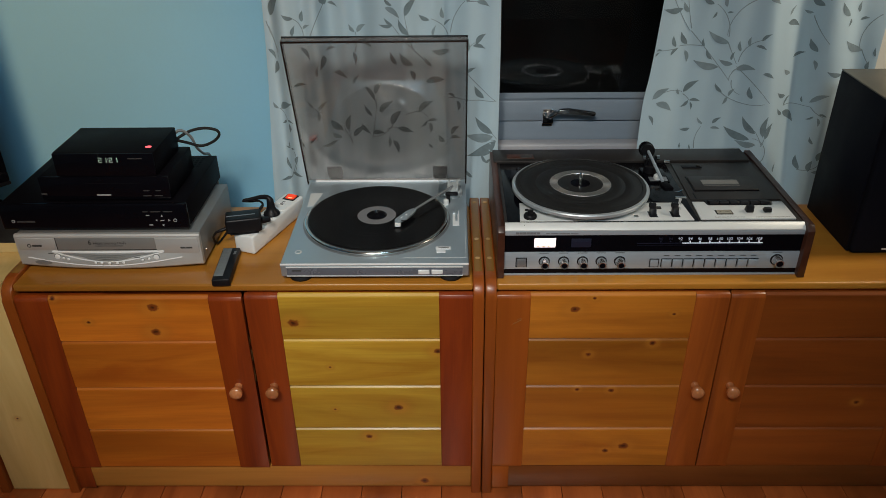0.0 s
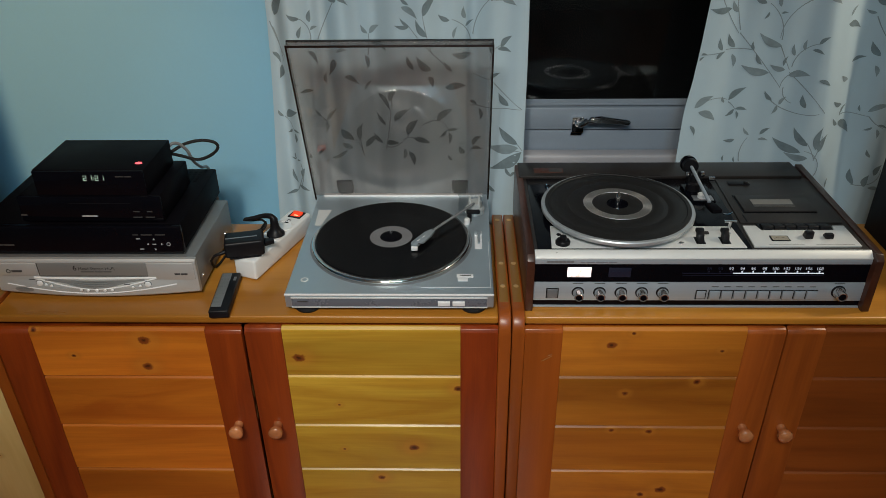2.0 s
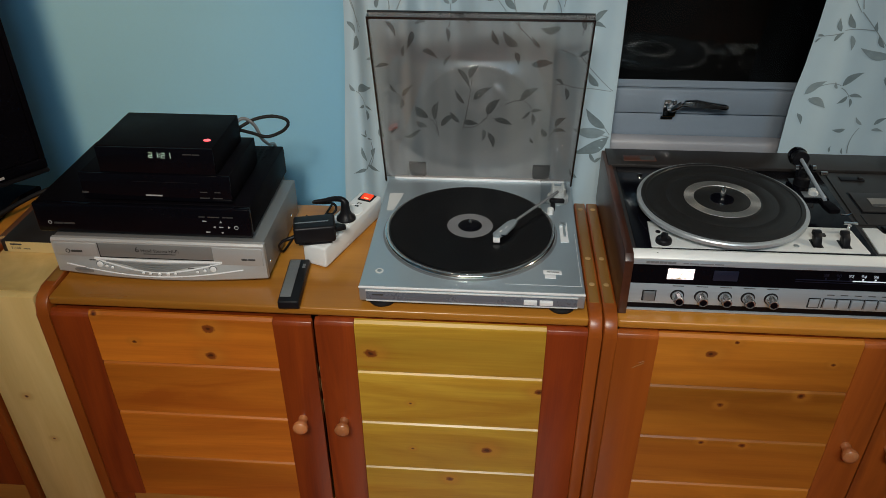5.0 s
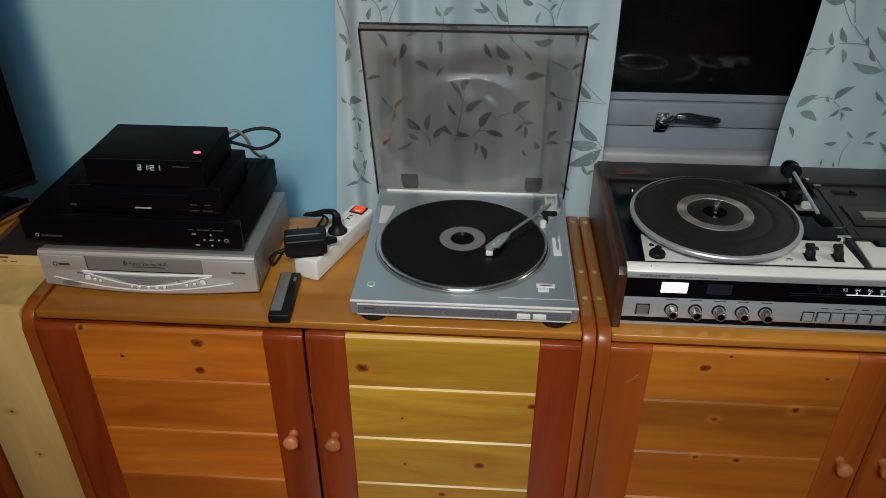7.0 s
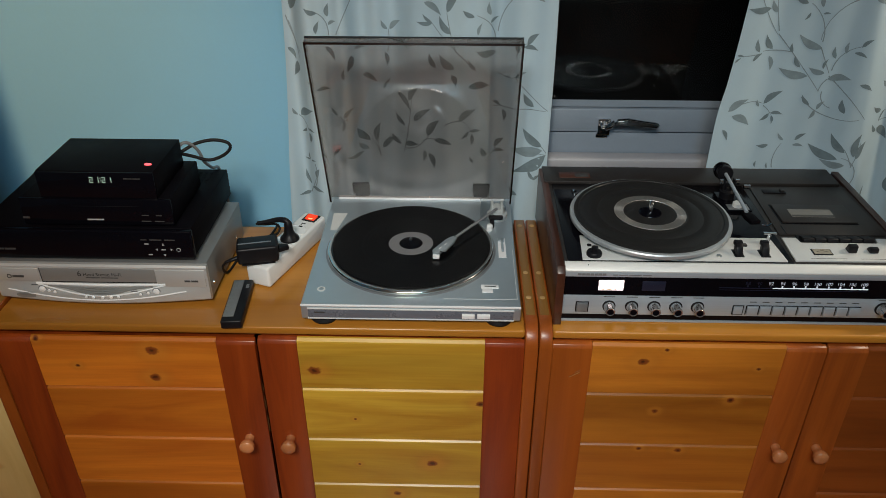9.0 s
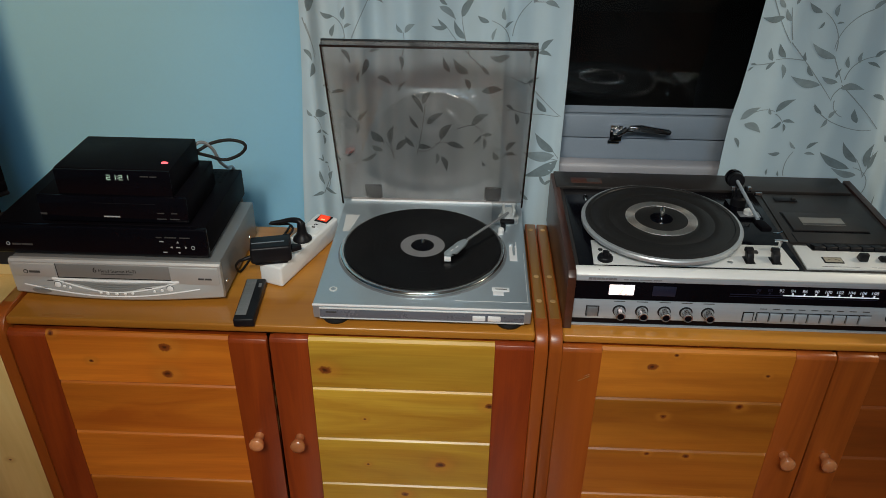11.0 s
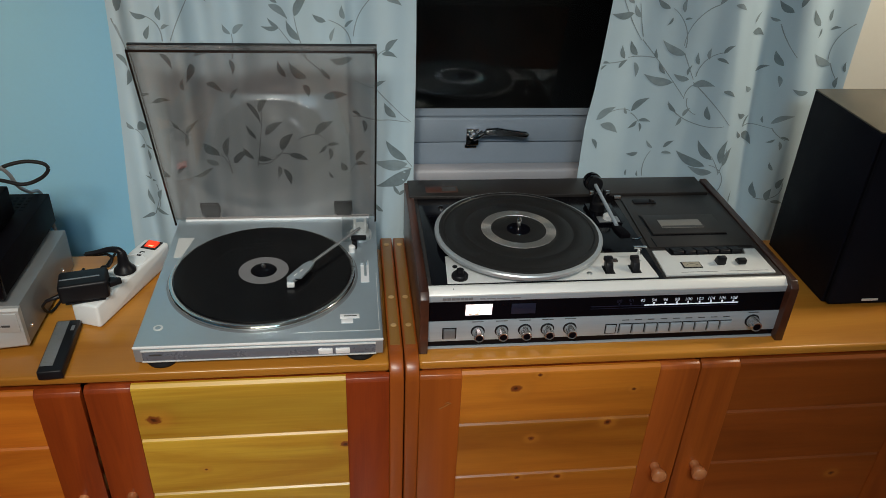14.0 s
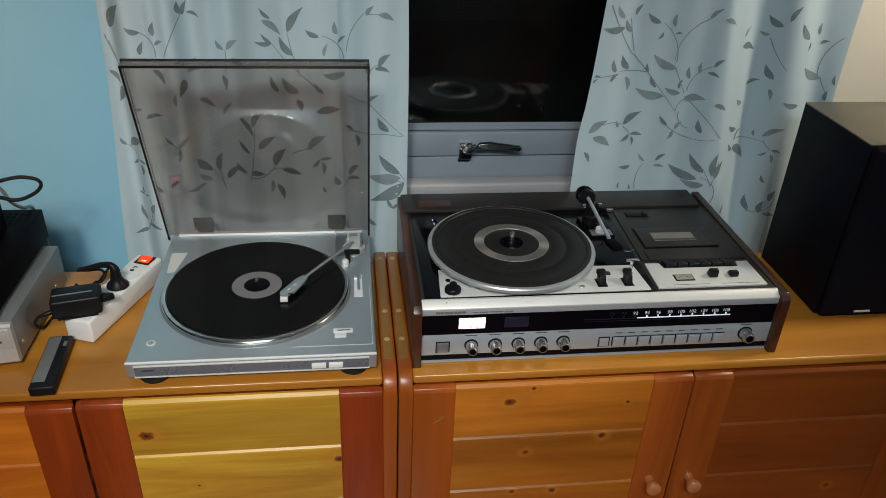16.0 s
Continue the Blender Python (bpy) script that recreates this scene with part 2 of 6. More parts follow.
STILE_LIGHT = wood("stained_stile_light", (0.47, 0.118, 0.013), (0.36, 0.078, 0.009), "z")
# darker stile copy that holds the light's falloff towards the right
STILE_DIM = wood("stained_stile_dimmed", (0.36, 0.086, 0.011), (0.23, 0.050, 0.007), "z", rings=20.0)
SIDE = wood("stained_side", (0.35, 0.085, 0.010), (0.25, 0.055, 0.007), "z")
SIDE_TOP = wood("stained_side_top", (0.37, 0.185, 0.045), (0.30, 0.140, 0.030), "y")
TOPBOARD = wood("pine_worktop", (0.58, 0.250, 0.034), (0.46, 0.172, 0.020), "x", rough=0.3)
RAIL = wood("pine_rail", (0.44, 0.190, 0.036), (0.34, 0.130, 0.024), "x", knots=[(-0.054, 0.030, 0.009)])
# darker rail copy with the shade low on the right put into it
RAIL_DIM = wood("pine_rail_dimmed", (0.20, 0.062, 0.012), (0.14, 0.040, 0.008), "x")
PALE = wood("pale_pine", (0.74, 0.53, 0.21), (0.63, 0.42, 0.14), "z", rough=0.5, coat=0.05, knots=[(-0.958, 0.33, 0.004), (-0.937, 0.22, 0.003)])
KNOBWOOD = wood("knob_wood", (0.50, 0.200, 0.075), (0.42, 0.150, 0.055), "y", rough=0.18, coat=1.0)
SIDE_BROWN = wood("brown_side_top", (0.17, 0.070, 0.030), (0.12, 0.048, 0.020), "y")
PLUGWOOD = wood("plug_wood", (0.62, 0.40, 0.18), (0.55, 0.33, 0.13), "x")
FLOORWOOD = wood("floor_laminate", (0.48, 0.120, 0.028), (0.32, 0.072, 0.017), "y", rough=0.3)
ROSEWOOD = wood("rosewood_veneer", (0.082, 0.027, 0.014), (0.028, 0.010, 0.006), "y", rough=0.35)
WALL = plain("blue_wall_paint", (0.275, 0.60, 0.83), 0.75, vary=0.03, scale=3.0, bump=0.08, grain=180)
WALL_CREAM = plain("cream_wall", (0.74, 0.70, 0.60), 0.75, vary=0.03, scale=3.0, bump=0.08, grain=180)
CEILING = plain("white_ceiling", (0.75, 0.74, 0.72), 0.85, vary=0.03, bump=0.05)
FRAMEPAINT = plain("grey_frame_paint", (0.27, 0.325, 0.39), 0.4, vary=0.05, bump=0.02)
SILLPAINT = plain("grey_sill_paint", (0.42, 0.42, 0.45), 0.45, vary=0.06, bump=0.02)
SILVER = plain("silver_plastic", (0.45, 0.525, 0.575), 0.33, metal=0.62, vary=0.03, scale=14, bump=0.0, grain=120, sheen=0.0)
SILVER_DARK = plain("grey_plastic", (0.27, 0.29, 0.31), 0.35, metal=0.5, vary=0.05, bump=0.01, grain=700)
STRIPGREY = plain("front_strip_grey", (0.17, 0.19, 0.23), 0.28, metal=0.25, vary=0.05, bump=0.0)
BADGERED = plain("dull_red_badge", (0.075, 0.028, 0.018), 0.45, vary=0.3, scale=60, bump=0.0)
FLAPGREY = plain("flap_grey", (0.30, 0.305, 0.30), 0.34, metal=0.4, vary=0.05, bump=0.01, grain=700)
ALU = brushed("brushed_aluminium", (0.46, 0.52, 0.58), 0.38, metal=0.35)
ALU_PALE = plain("satin_aluminium", (0.76, 0.775, 0.765), 0.42, metal=0.22, vary=0.04, bump=0.01, grain=900)
ALU_COOL = plain("cool_aluminium", (0.50, 0.54, 0.57), 0.36, metal=0.5, vary=0.04, bump=0.01, grain=900)
DARKCHROME = plain("dark_chrome", (0.36, 0.38, 0.40), 0.2, metal=1.0, vary=0.1, bump=0.0)
KNOBMETAL = plain("turned_knob_metal", (0.62, 0.63, 0.64), 0.22, metal=0.9, vary=0.05, bump=0.02, grain=900)
VCRSILVER = plain("champagne_plastic", (0.56, 0.565, 0.56), 0.34, metal=0.4, vary=0.05, bump=0.01, grain=700)
VCRCASE = plain("vcr_sheet_metal", (0.29, 0.295, 0.295), 0.42, metal=0.6, vary=0.06, bump=0.02, grain=600)
POLISHED = plain("polished_aluminium", (0.74, 0.74, 0.73), 0.13, metal=1.0, vary=0.03, bump=0.0)
CHROME = plain("chrome", (0.85, 0.86, 0.88), 0.09, metal=1.0, vary=0.03, bump=0.0)
BLACK = plain("black_plastic", (0.007, 0.007, 0.009), 0.42, vary=0.25, bump=0.02, grain=700, specular=0.25)
BLACKGLOSS = plain("black_gloss", (0.003, 0.003, 0.005), 0.12, vary=0.2, bump=0.0, specular=0.13)
BRIGHT = plain("bright_trim_and_highlight", (0.92, 0.93, 0.94), 0.28, metal=0.1, vary=0.02, bump=0.0, sheen=0.03)
BLACKCASE = plain("black_sheet_metal", (0.0030, 0.0025, 0.0038), 0.5, vary=0.25, bump=0.03, grain=900, specular=0.05)
BROWNBLACK = plain("brown_black_plastic", (0.021, 0.018, 0.017), 0.42, vary=0.2, bump=0.03, grain=800)
RUBBER = plain("black_rubber", (0.008, 0.008, 0.009), 0.6, vary=0.25, bump=0.03, grain=500, specular=0.25)
SPEAKERBLACK = plain("black_vinyl_wrap", (0.005, 0.005, 0.010), 0.6, vary=0.2, bump=0.12, grain=420, specular=0.15)
# warm lamplight on the speaker's top is put into this lighter brown
SPEAKERTOP_LIT = plain("lit_top_vinyl", (0.105, 0.090, 0.062), 0.34, vary=0.25, bump=0.05, grain=420)
GRILLE = plain("black_grille_cloth", (0.006, 0.006, 0.010), 0.9, vary=0.3, bump=0.3, grain=900, specular=0.1)
WHITEPLASTIC = plain("white_plastic", (0.80, 0.82, 0.82), 0.35, vary=0.03, bump=0.01)
PALELABEL = plain("pale_sticker", (0.62, 0.63, 0.62), 0.4, vary=0.04, bump=0.0)
GREYLABEL = plain("grey_record_label", (0.19, 0.19, 0.20), 0.45, vary=0.12, scale=40, bump=0.0)
PRINT = plain("grey_print", (0.055, 0.055, 0.055), 0.5, vary=0.1, bump=0.0)
PRINT_LIGHT = plain("white_print", (0.40, 0.42, 0.44), 0.5, vary=0.1, bump=0.0)
BEIGECARD = plain("beige_card", (0.36, 0.33, 0.26), 0.55, vary=0.06, bump=0.0)
WINDOWGREY = plain("dull_window_grey", (0.20, 0.195, 0.18), 0.35, vary=0.15, scale=40, bump=0.0)
YELLOWCARD = plain("yellow_card", (0.66, 0.52, 0.24), 0.55, vary=0.06, bump=0.02)
FABRIC = plain("curtain_fabric", (0.485, 0.62, 0.695), 0.85, vary=0.05, scale=6, bump=0.15, grain=900)
PALEPRINT = plain("pale_leaf_print", (0.24, 0.31, 0.34), 0.85, vary=0.25, scale=40, bump=0.1, grain=900)
LEAFPRINT = plain("leaf_print", (0.180, 0.240, 0.265), 0.85, vary=0.28, scale=40, bump=0.1, grain=900)
STEMPRINT = plain("stem_print", (0.25, 0.31, 0.34), 0.85, vary=0.2, scale=40, bump=0.1, grain=900)
ACRYLIC = glassy("smoked_acrylic", (0.80, 0.760, 0.742), 0.012, 1.70)
ACRYLIC_EDGE = plain("acrylic_edge", (0.010, 0.010, 0.011), 0.2, vary=0.1, bump=0.0)
PANE = glassy("window_glass", (0.9, 0.92, 0.92), 0.0, 1.35)
CLEAR = glassy("clear_plastic", (0.85, 0.87, 0.88), 0.03)
VINYL = grooved("vinyl", -0.149, 1.400, (0.0030, 0.0030, 0.0038), 0.24, 900)
MAT = grooved("rubber_mat", 0.272, 1.375, (0.016, 0.016, 0.016), 0.42, 420)
RINGALU = grooved("turned_aluminium", 0.272, 1.375, (0.80, 0.78, 0.74), 0.34, 1500, 0.85)
for n in RINGALU.node_tree.nodes:
    if n.type == "BSDF_PRINCIPLED":
        n.inputs["Metallic"].default_value = 0.9
METER = glow("lit_meter", (1.0, 0.86, 0.86), 1.15)
DIALGLOW = glow("lit_dial", (0.80, 0.88, 1.0), 0.5)
DIALNUMBER = glow("lit_number", (0.80, 0.85, 1.0), 0.14)
DIALDIM = glow("dim_dial", (0.006, 0.008, 0.022), 0.25)
CLOCKGLOW = glow("clock_digits", (0.62, 0.85, 0.70), 0.42)
REDGLOW = glow("red_led", (1.0, 0.10, 0.12), 2.2)
SWITCHGLOW = glow("red_switch", (0.95, 0.060, 0.016), 0.55)
SWITCHHOT = glow("switch_lamp", (1.0, 0.42, 0.20), 1.3)
NIGHT = plain("night_outside", (0.004, 0.004, 0.005), 0.9, vary=0.2, bump=0.0)

# ---- building helpers ----
HOME = {}


def thing(name, at, label, category, group="", turn=0.0):
    ob = new(name)
    ob.empty_display_size = 0.05
    ob.matrix_world = pose(at[0], at[1], at[2], 0, 0, turn)
    HOME[ob] = pose(at[0], at[1], at[2], 0, 0, turn).inverted()
    return tagged(ob, label, category, group)


def part(name, bm, material, parent, label="", local=False, smooth=38):
    """Links a bmesh as one mesh under a thing or a part; world places unless local."""
    if not local:
        bm.transform(HOME[parent])
    me = bpy.data.meshes.new(name)
    bmesh.ops.recalc_face_normals(bm, faces=bm.faces)
    bm.to_mesh(me)
    bm.free()
    me.shade_smooth()
    me.set_sharp_from_angle(angle=radians(smooth))
    me.materials.append(material)
    ob = new(name, me)
    ob.parent = parent
    HOME[ob] = HOME[parent]
    return tagged(ob, label)


def setting(name, bm, material, label, category):
    me = bpy.data.meshes.new(name)
    bmesh.ops.recalc_face_normals(bm, faces=bm.faces)
    bm.to_mesh(me)
    bm.free()
    me.shade_smooth()
    me.set_sharp_from_angle(angle=radians(38))
    me.materials.append(material)
    ob = new(name, me)
    HOME[ob] = Matrix()
    return tagged(ob, label, category, kind="structure")


def box(x0, x1, y0, y1, z0, z1, bevel=0.0, seg=2):
    bm = bmesh.new()
    bmesh.ops.create_cube(bm, size=1.0)
    bm.transform(Matrix.Translation(((x0 + x1) / 2, (y0 + y1) / 2, (z0 + z1) / 2)) @ Matrix.Diagonal((x1 - x0, y1 - y0, z1 - z0, 1)))
    if bevel:
        bmesh.ops.bevel(bm, geom=bm.edges[:], offset=bevel, segments=seg, affect="EDGES", profile=0.5)
    return bm


def join(*bms):
    out = bmesh.new()
    for b in bms:
        me = bpy.data.meshes.new("tmp")
        b.to_mesh(me)
        b.free()
        out.from_mesh(me)
        bpy.data.meshes.remove(me)
    return out


def lathe(profile, cx, cy, seg=64, m=None):
    """Turns (radius, height) pairs about the upright axis through (cx, cy); m tilts the result afterwards."""
    bm = bmesh.new()
    rows = []
    for r, z in profile:
        if r < 1e-6:
            rows.append([bm.verts.new((0, 0, z))])
        else:
            rows.append([bm.verts.new((r * math.cos(2 * math.pi * k / seg), r * math.sin(2 * math.pi * k / seg), z)) for k in range(seg)])
    for a, b in zip(rows, rows[1:]):
        for k in range(seg):
            if len(a) == 1 and len(b) == 1:
                break
            if len(a) == 1:
                bm.faces.new((a[0], b[k], b[(k + 1) % seg]))
            elif len(b) == 1:
                bm.faces.new((a[k], a[(k + 1) % seg], b[0]))
            else:
                bm.faces.new((a[k], a[(k + 1) % seg], b[(k + 1) % seg], b[k]))
    bm.transform(m if m else Matrix.Translation((cx, cy, 0)))
    return bm


def prism(points, axis, a, b, bevel=0.0, seg=2):
    """A polygon, pushed along an axis from a to b: (y, z) for x, (x, z) for y, (x, y) for z."""
    bm = bmesh.new()
    put = {"x": lambda p, d: (d, p[0], p[1]), "y": lambda p, d: (p[0], d, p[1]), "z": lambda p, d: (p[0], p[1], d)}[axis]
    lo = [bm.verts.new(put(p, a)) for p in points]
    hi = [bm.verts.new(put(p, b)) for p in points]
    bm.faces.new(lo)
    bm.faces.new(hi[::-1])
    n = len(points)
    for k in range(n):
        bm.faces.new((lo[k], lo[(k + 1) % n], hi[(k + 1) % n], hi[k]))
    if bevel:
        bmesh.ops.bevel(bm, geom=bm.edges[:], offset=bevel, segments=seg, affect="EDGES", profile=0.5)
    return bm


def smooth_path(points, steps=8):
    out = []
    p = [Vector(q) for q in points]
    p = [2 * p[0] - p[1]] + p + [2 * p[-1] - p[-2]]
    for a, b, c, d in zip(p, p[1:], p[2:], p[3:]):
        for k in range(steps):
            t = k / steps
            out.append(0.5 * (2 * b + (c - a) * t + (2 * a - 5 * b + 4 * c - d) * t * t + (3 * b - a - 3 * c + d) * t ** 3))
    return out + [p[-2]]


def tube(points, r, seg=10, smooth=True, r2=None):
    path = smooth_path(points) if smooth else [Vector(q) for q in points]
    bm = bmesh.new()
    rows = []
    n = len(path)
    for k, c in enumerate(path):
        d = (path[min(k + 1, n - 1)] - path[max(k - 1, 0)]).normalized()
        side = d.cross(Vector((0, 0, 1)))
        side = side.normalized() if side.length > 1e-4 else Vector((1, 0, 0))
        up = side.cross(d)
        rk = r if r2 is None else r + (r2 - r) * k / (n - 1)
        rows.append([bm.verts.new(c + rk * (math.cos(2 * math.pi * j / seg) * side + math.sin(2 * math.pi * j / seg) * up)) for j in range(seg)])
    for a, b in zip(rows, rows[1:]):
        for j in range(seg):
            bm.faces.new((a[j], a[(j + 1) % seg], b[(j + 1) % seg], b[j]))
    bm.faces.new(rows[0])
    bm.faces.new(rows[-1][::-1])
    return bm


def lettering(text, size, m, thick=0.0):
    """A mesh of the built-in font, its foot at the pose m, reading along local x with local y up."""
    cu = bpy.data.curves.new("lettering", "FONT")
    cu.body, cu.size, cu.extrude = text, size, thick
    cu.resolution_u = 3
    ob = bpy.data.objects.new("lettering", cu)
    scene.collection.objects.link(ob)
    bpy.context.view_layer.update()
    me = bpy.data.meshes.new_from_object(ob.evaluated_get(bpy.context.evaluated_depsgraph_get()))
    bm = bmesh.new()
    bm.from_mesh(me)
    bpy.data.meshes.remove(me)
    bpy.data.objects.remove(ob)
    bpy.data.curves.remove(cu)
    bm.transform(m)
    return bm


def bars(x, y, z, widths, high, gap=0.0015, deep=0.0006):
    """A row of unreadable print on an upright front."""
    out = []
    for w in widths:
        out.append(box(x, x + w, y - deep, y, z, z + high))
        x += w + gap
    return join(*out)


FRONT = lambda x, y, z: pose(x, y, z, 90, 0, 0)

# ---- room ----
X0, X1, Y0, Y1, H = -2.5, 1.95, -2.2, 1.72, 2.4
setting("floor", box(X0 - 0.1, X1 + 0.1, Y0 - 0.1, Y1 + 0.1, -0.08, -0.006), NIGHT, "dark underlay beneath reddish laminate floor boards", "floor")
WX0, WX1, WZ0, WZ1 = -0.30, 0.80, 0.62, 1.85
setting("wall_north", join(box(X0 - 0.1, WX0, Y1, Y1 + 0.12, 0, H), box(WX1, 0.93, Y1, Y1 + 0.12, 0, H), box(WX0, WX1, Y1, Y1 + 0.12, 0, WZ0), box(WX0, WX1, Y1, Y1 + 0.12, WZ1, H)),
        WALL, "light blue painted wall behind the cabinets with a window", "wall")
setting("wall_north_corner", box(0.93, X1 + 0.1, Y1, Y1 + 0.12, 0, H), WALL_CREAM, "cream-coloured wall beside the curtain", "wall")
setting("wall_south", box(X0 - 0.1, X1 + 0.1, Y0 - 0.12, Y0, 0, H), WALL_CREAM, "plain cream wall behind the viewer", "wall")
setting("wall_west", box(X0 - 0.12, X0, Y0, Y1, 0, H), WALL, "plain light blue side wall", "wall")
setting("wall_east", box(X1, X1 + 0.12, Y0, Y1, 0, H), WALL_CREAM, "plain cream side wall", "wall")
setting("ceiling", box(X0 - 0.1, X1 + 0.1, Y0 - 0.1, Y1 + 0.1, H, H + 0.1), CEILING, "plain white ceiling", "ceiling")

# window: outer frame, sash with a handle, pane, sill
win = tagged(new("window_1"), "closed grey-painted window with dark night outside", "window", kind="structure")
HOME[win] = Matrix()
FY = 1.74
part("window_frame", join(box(WX0, WX1, FY, FY + 0.08, 0.635, 0.694, 0.003), box(WX0, WX1, FY, FY + 0.08, 1.79, WZ1, 0.003),
     box(WX0, WX0 + 0.06, FY + 0.001, FY + 0.08, 0.694, 1.79, 0.003), box(WX1 - 0.06, WX1, FY + 0.001, FY + 0.08, 0.694, 1.79, 0.003)), FRAMEPAINT, win)
part("sash", join(box(WX0 + 0.061, WX1 - 0.061, FY - 0.008, FY + 0.05, 0.697, 0.749, 0.004), box(WX0 + 0.061, WX1 - 0.061, FY - 0.008, FY + 0.05, 1.735, 1.787, 0.004),
     box(WX0 + 0.061, WX0 + 0.115, FY - 0.007, FY + 0.05, 0.752, 1.735, 0.004), box(WX1 - 0.115, WX1 - 0.061, FY - 0.007, FY + 0.05, 0.752, 1.735, 0.004),
     prism([(FY - 0.002, 0.752), (FY + 0.018, 0.752), (FY + 0.018, 0.760)], "x", WX0 + 0.115, WX1 - 0.115)), FRAMEPAINT, win)
pane = part("pane", box(WX0 + 0.11, WX1 - 0.11, FY + 0.018, FY + 0.022, 0.748, 1.74), PANE, win)
pane.visible_shadow = False
part("window_sill", box(WX0 - 0.0, WX1 + 0.0, 1.702, FY, 0.622, 0.648, 0.006, 3), SILLPAINT, win)
handle = part("handle", join(box(0.231, 0.258, FY - 0.016, FY - 0.007, 0.692, 0.730, 0.003), lathe([(0.0, 0.0), (0.009, 0.0), (0.009, 0.024), (0.0, 0.026)], 0, 0, 20, Matrix.Translation((0.245, FY - 0.012, 0.716)) @ pose(0, 0, 0, 90))), CHROME, win, "worn chrome window handle")
part("lever", join(tube([(0.243, 1.710, 0.714), (0.252, 1.702, 0.723), (0.262, 1.700, 0.732)], 0.0062, 12), prism([(0.260, 0.7260), (0.266, 0.7390), (0.290, 0.7400), (0.350, 0.7320), (0.355, 0.7275), (0.350, 0.7205), (0.290, 0.7275)], "y", 1.694, 1.705, 0.003, 3)), DARKCHROME, handle)
part("keep_plate", box(0.231, 0.256, FY - 0.004, FY - 0.0005, 0.682, 0.692, 0.001), CHROME, win)
part("screw", lathe([(0.0, 0.0), (0.004, 0.0), (0.003, 0.002), (0, 0.0025)], 0, 0, 12, Matrix.Translation((0.238, FY - 0.016, 0.701)) @ pose(0, 0, 0, 90)), BLACK, handle)
setting("backdrop", box(-1.2, 1.8, 2.6, 2.62, 0.0, 3.0), NIGHT, "dark night outside the window", "backdrop")


# curtains
def fold(x, z):
    """The depth of the hanging folds at x; they slacken a little towards the foot."""
    k = 0.8 + 0.2 * math.sin(1.7 * z + 3 * x)
    calm = 1.25 if x < 0.3 else 0.35
    y = calm * (0.015 * math.sin(23 * x + 0.9) + 0.011 * math.sin(47 * x + 1.3 * z + 0.8) + 0.004 * math.sin(97 * x + 0.7))
    if x > 0.3:
        r = x - 0.135 * (0.99 - min(z, 1.2))
        y -= 0.034 * math.exp(-((r - 0.690) / (0.085 if r < 0.690 else 0.030)) ** 2) - 0.026 * math.exp(-((r - 0.762) / 0.024) ** 2)
        y -= 0.020 * math.exp(-((r - 0.835) / 0.030) ** 2) - 0.014 * math.exp(-((r - 0.890) / 0.024) ** 2)
    y -= 0.032 * math.exp(-((x + 0.288) / 0.020) ** 2) + 0.024 * math.exp(-((x + 0.130) / 0.032) ** 2) + 0.020 * math.exp(-((x + 0.02) / 0.035) ** 2)
    y += 0.024 * math.exp(-((x + 0.200) / 0.026) ** 2) + 0.022 * math.exp(-((x + 0.385) / 0.020) ** 2)
    return 1.640 + k * y


def curtain(name, left, right, label):
    """A hanging cloth between two edges given as functions of height, 1.2 mm thick, with its rings' hem at the top."""
    ob = thing(name, ((left(1) + right(1)) / 2, 1.64, 0.06), label, "curtain", "curtains at the window")
    bm = bmesh.new()
    nx, nz = 300, 130
    grid = []
    for j in range(nz + 1):
        z = 0.06 + (2.1 - 0.06) * j / nz
        row = []
        for i in range(nx + 1):
            x = left(z) + (right(z) - left(z)) * i / nx
            row.append(bm.verts.new((x, fold(x, z), z)))
        grid.append(row)
    for j in range(nz):
        for i in range(nx):
            bm.faces.new((grid[j][i], grid[j][i + 1], grid[j + 1][i + 1], grid[j + 1][i]))
    ret = bmesh.ops.extrude_face_region(bm, geom=bm.faces[:])
    for v in ret["geom"]:
        if isinstance(v, bmesh.types.BMVert):
            v.co.y += 0.0012
    cloth = part("cloth", bm, FABRIC, ob, smooth=80)
    return ob, cloth


def flat_leaf(bm, x, z, ang, size, wide, bounds):
    """A pointed printed leaf lying on the cloth."""
    n = 8
    left_pts, right_pts = [], []
    ca, sa = math.cos(ang), math.sin(ang)
    for k in range(n + 1):
        s = k / n
        w = wide * size * math.sin(math.pi * s ** 0.8) * (1 - 0.25 * s)
        bend = 0.10 * size * math.sin(math.pi * s)
        for sign, lst in ((1, left_pts), (-1, right_pts)):
            u, v = s * size, sign * w + bend
            px, pz = x + u * ca - v * sa, z + u * sa + v * ca
            if not bounds[0](pz) + 0.002 < px < bounds[1](pz) - 0.002:
                return
            lst.append((px, fold(px, pz) - 0.0006, pz))
    lv = [bm.verts.new(p) for p in left_pts]
    rv = [bm.verts.new(p) for p in right_pts]
    mv = []
    for a, b in zip(left_pts, right_pts):
        px, pz = (a[0] + b[0]) / 2, (a[2] + b[2]) / 2
        mv.append(bm.verts.new((px, fold(px, pz) - 0.0006, pz)))
    for k in range(n):
        bm.faces.new((lv[k], lv[k + 1], mv[k + 1], mv[k]))
        bm.faces.new((mv[k], mv[k + 1], rv[k + 1], rv[k]))


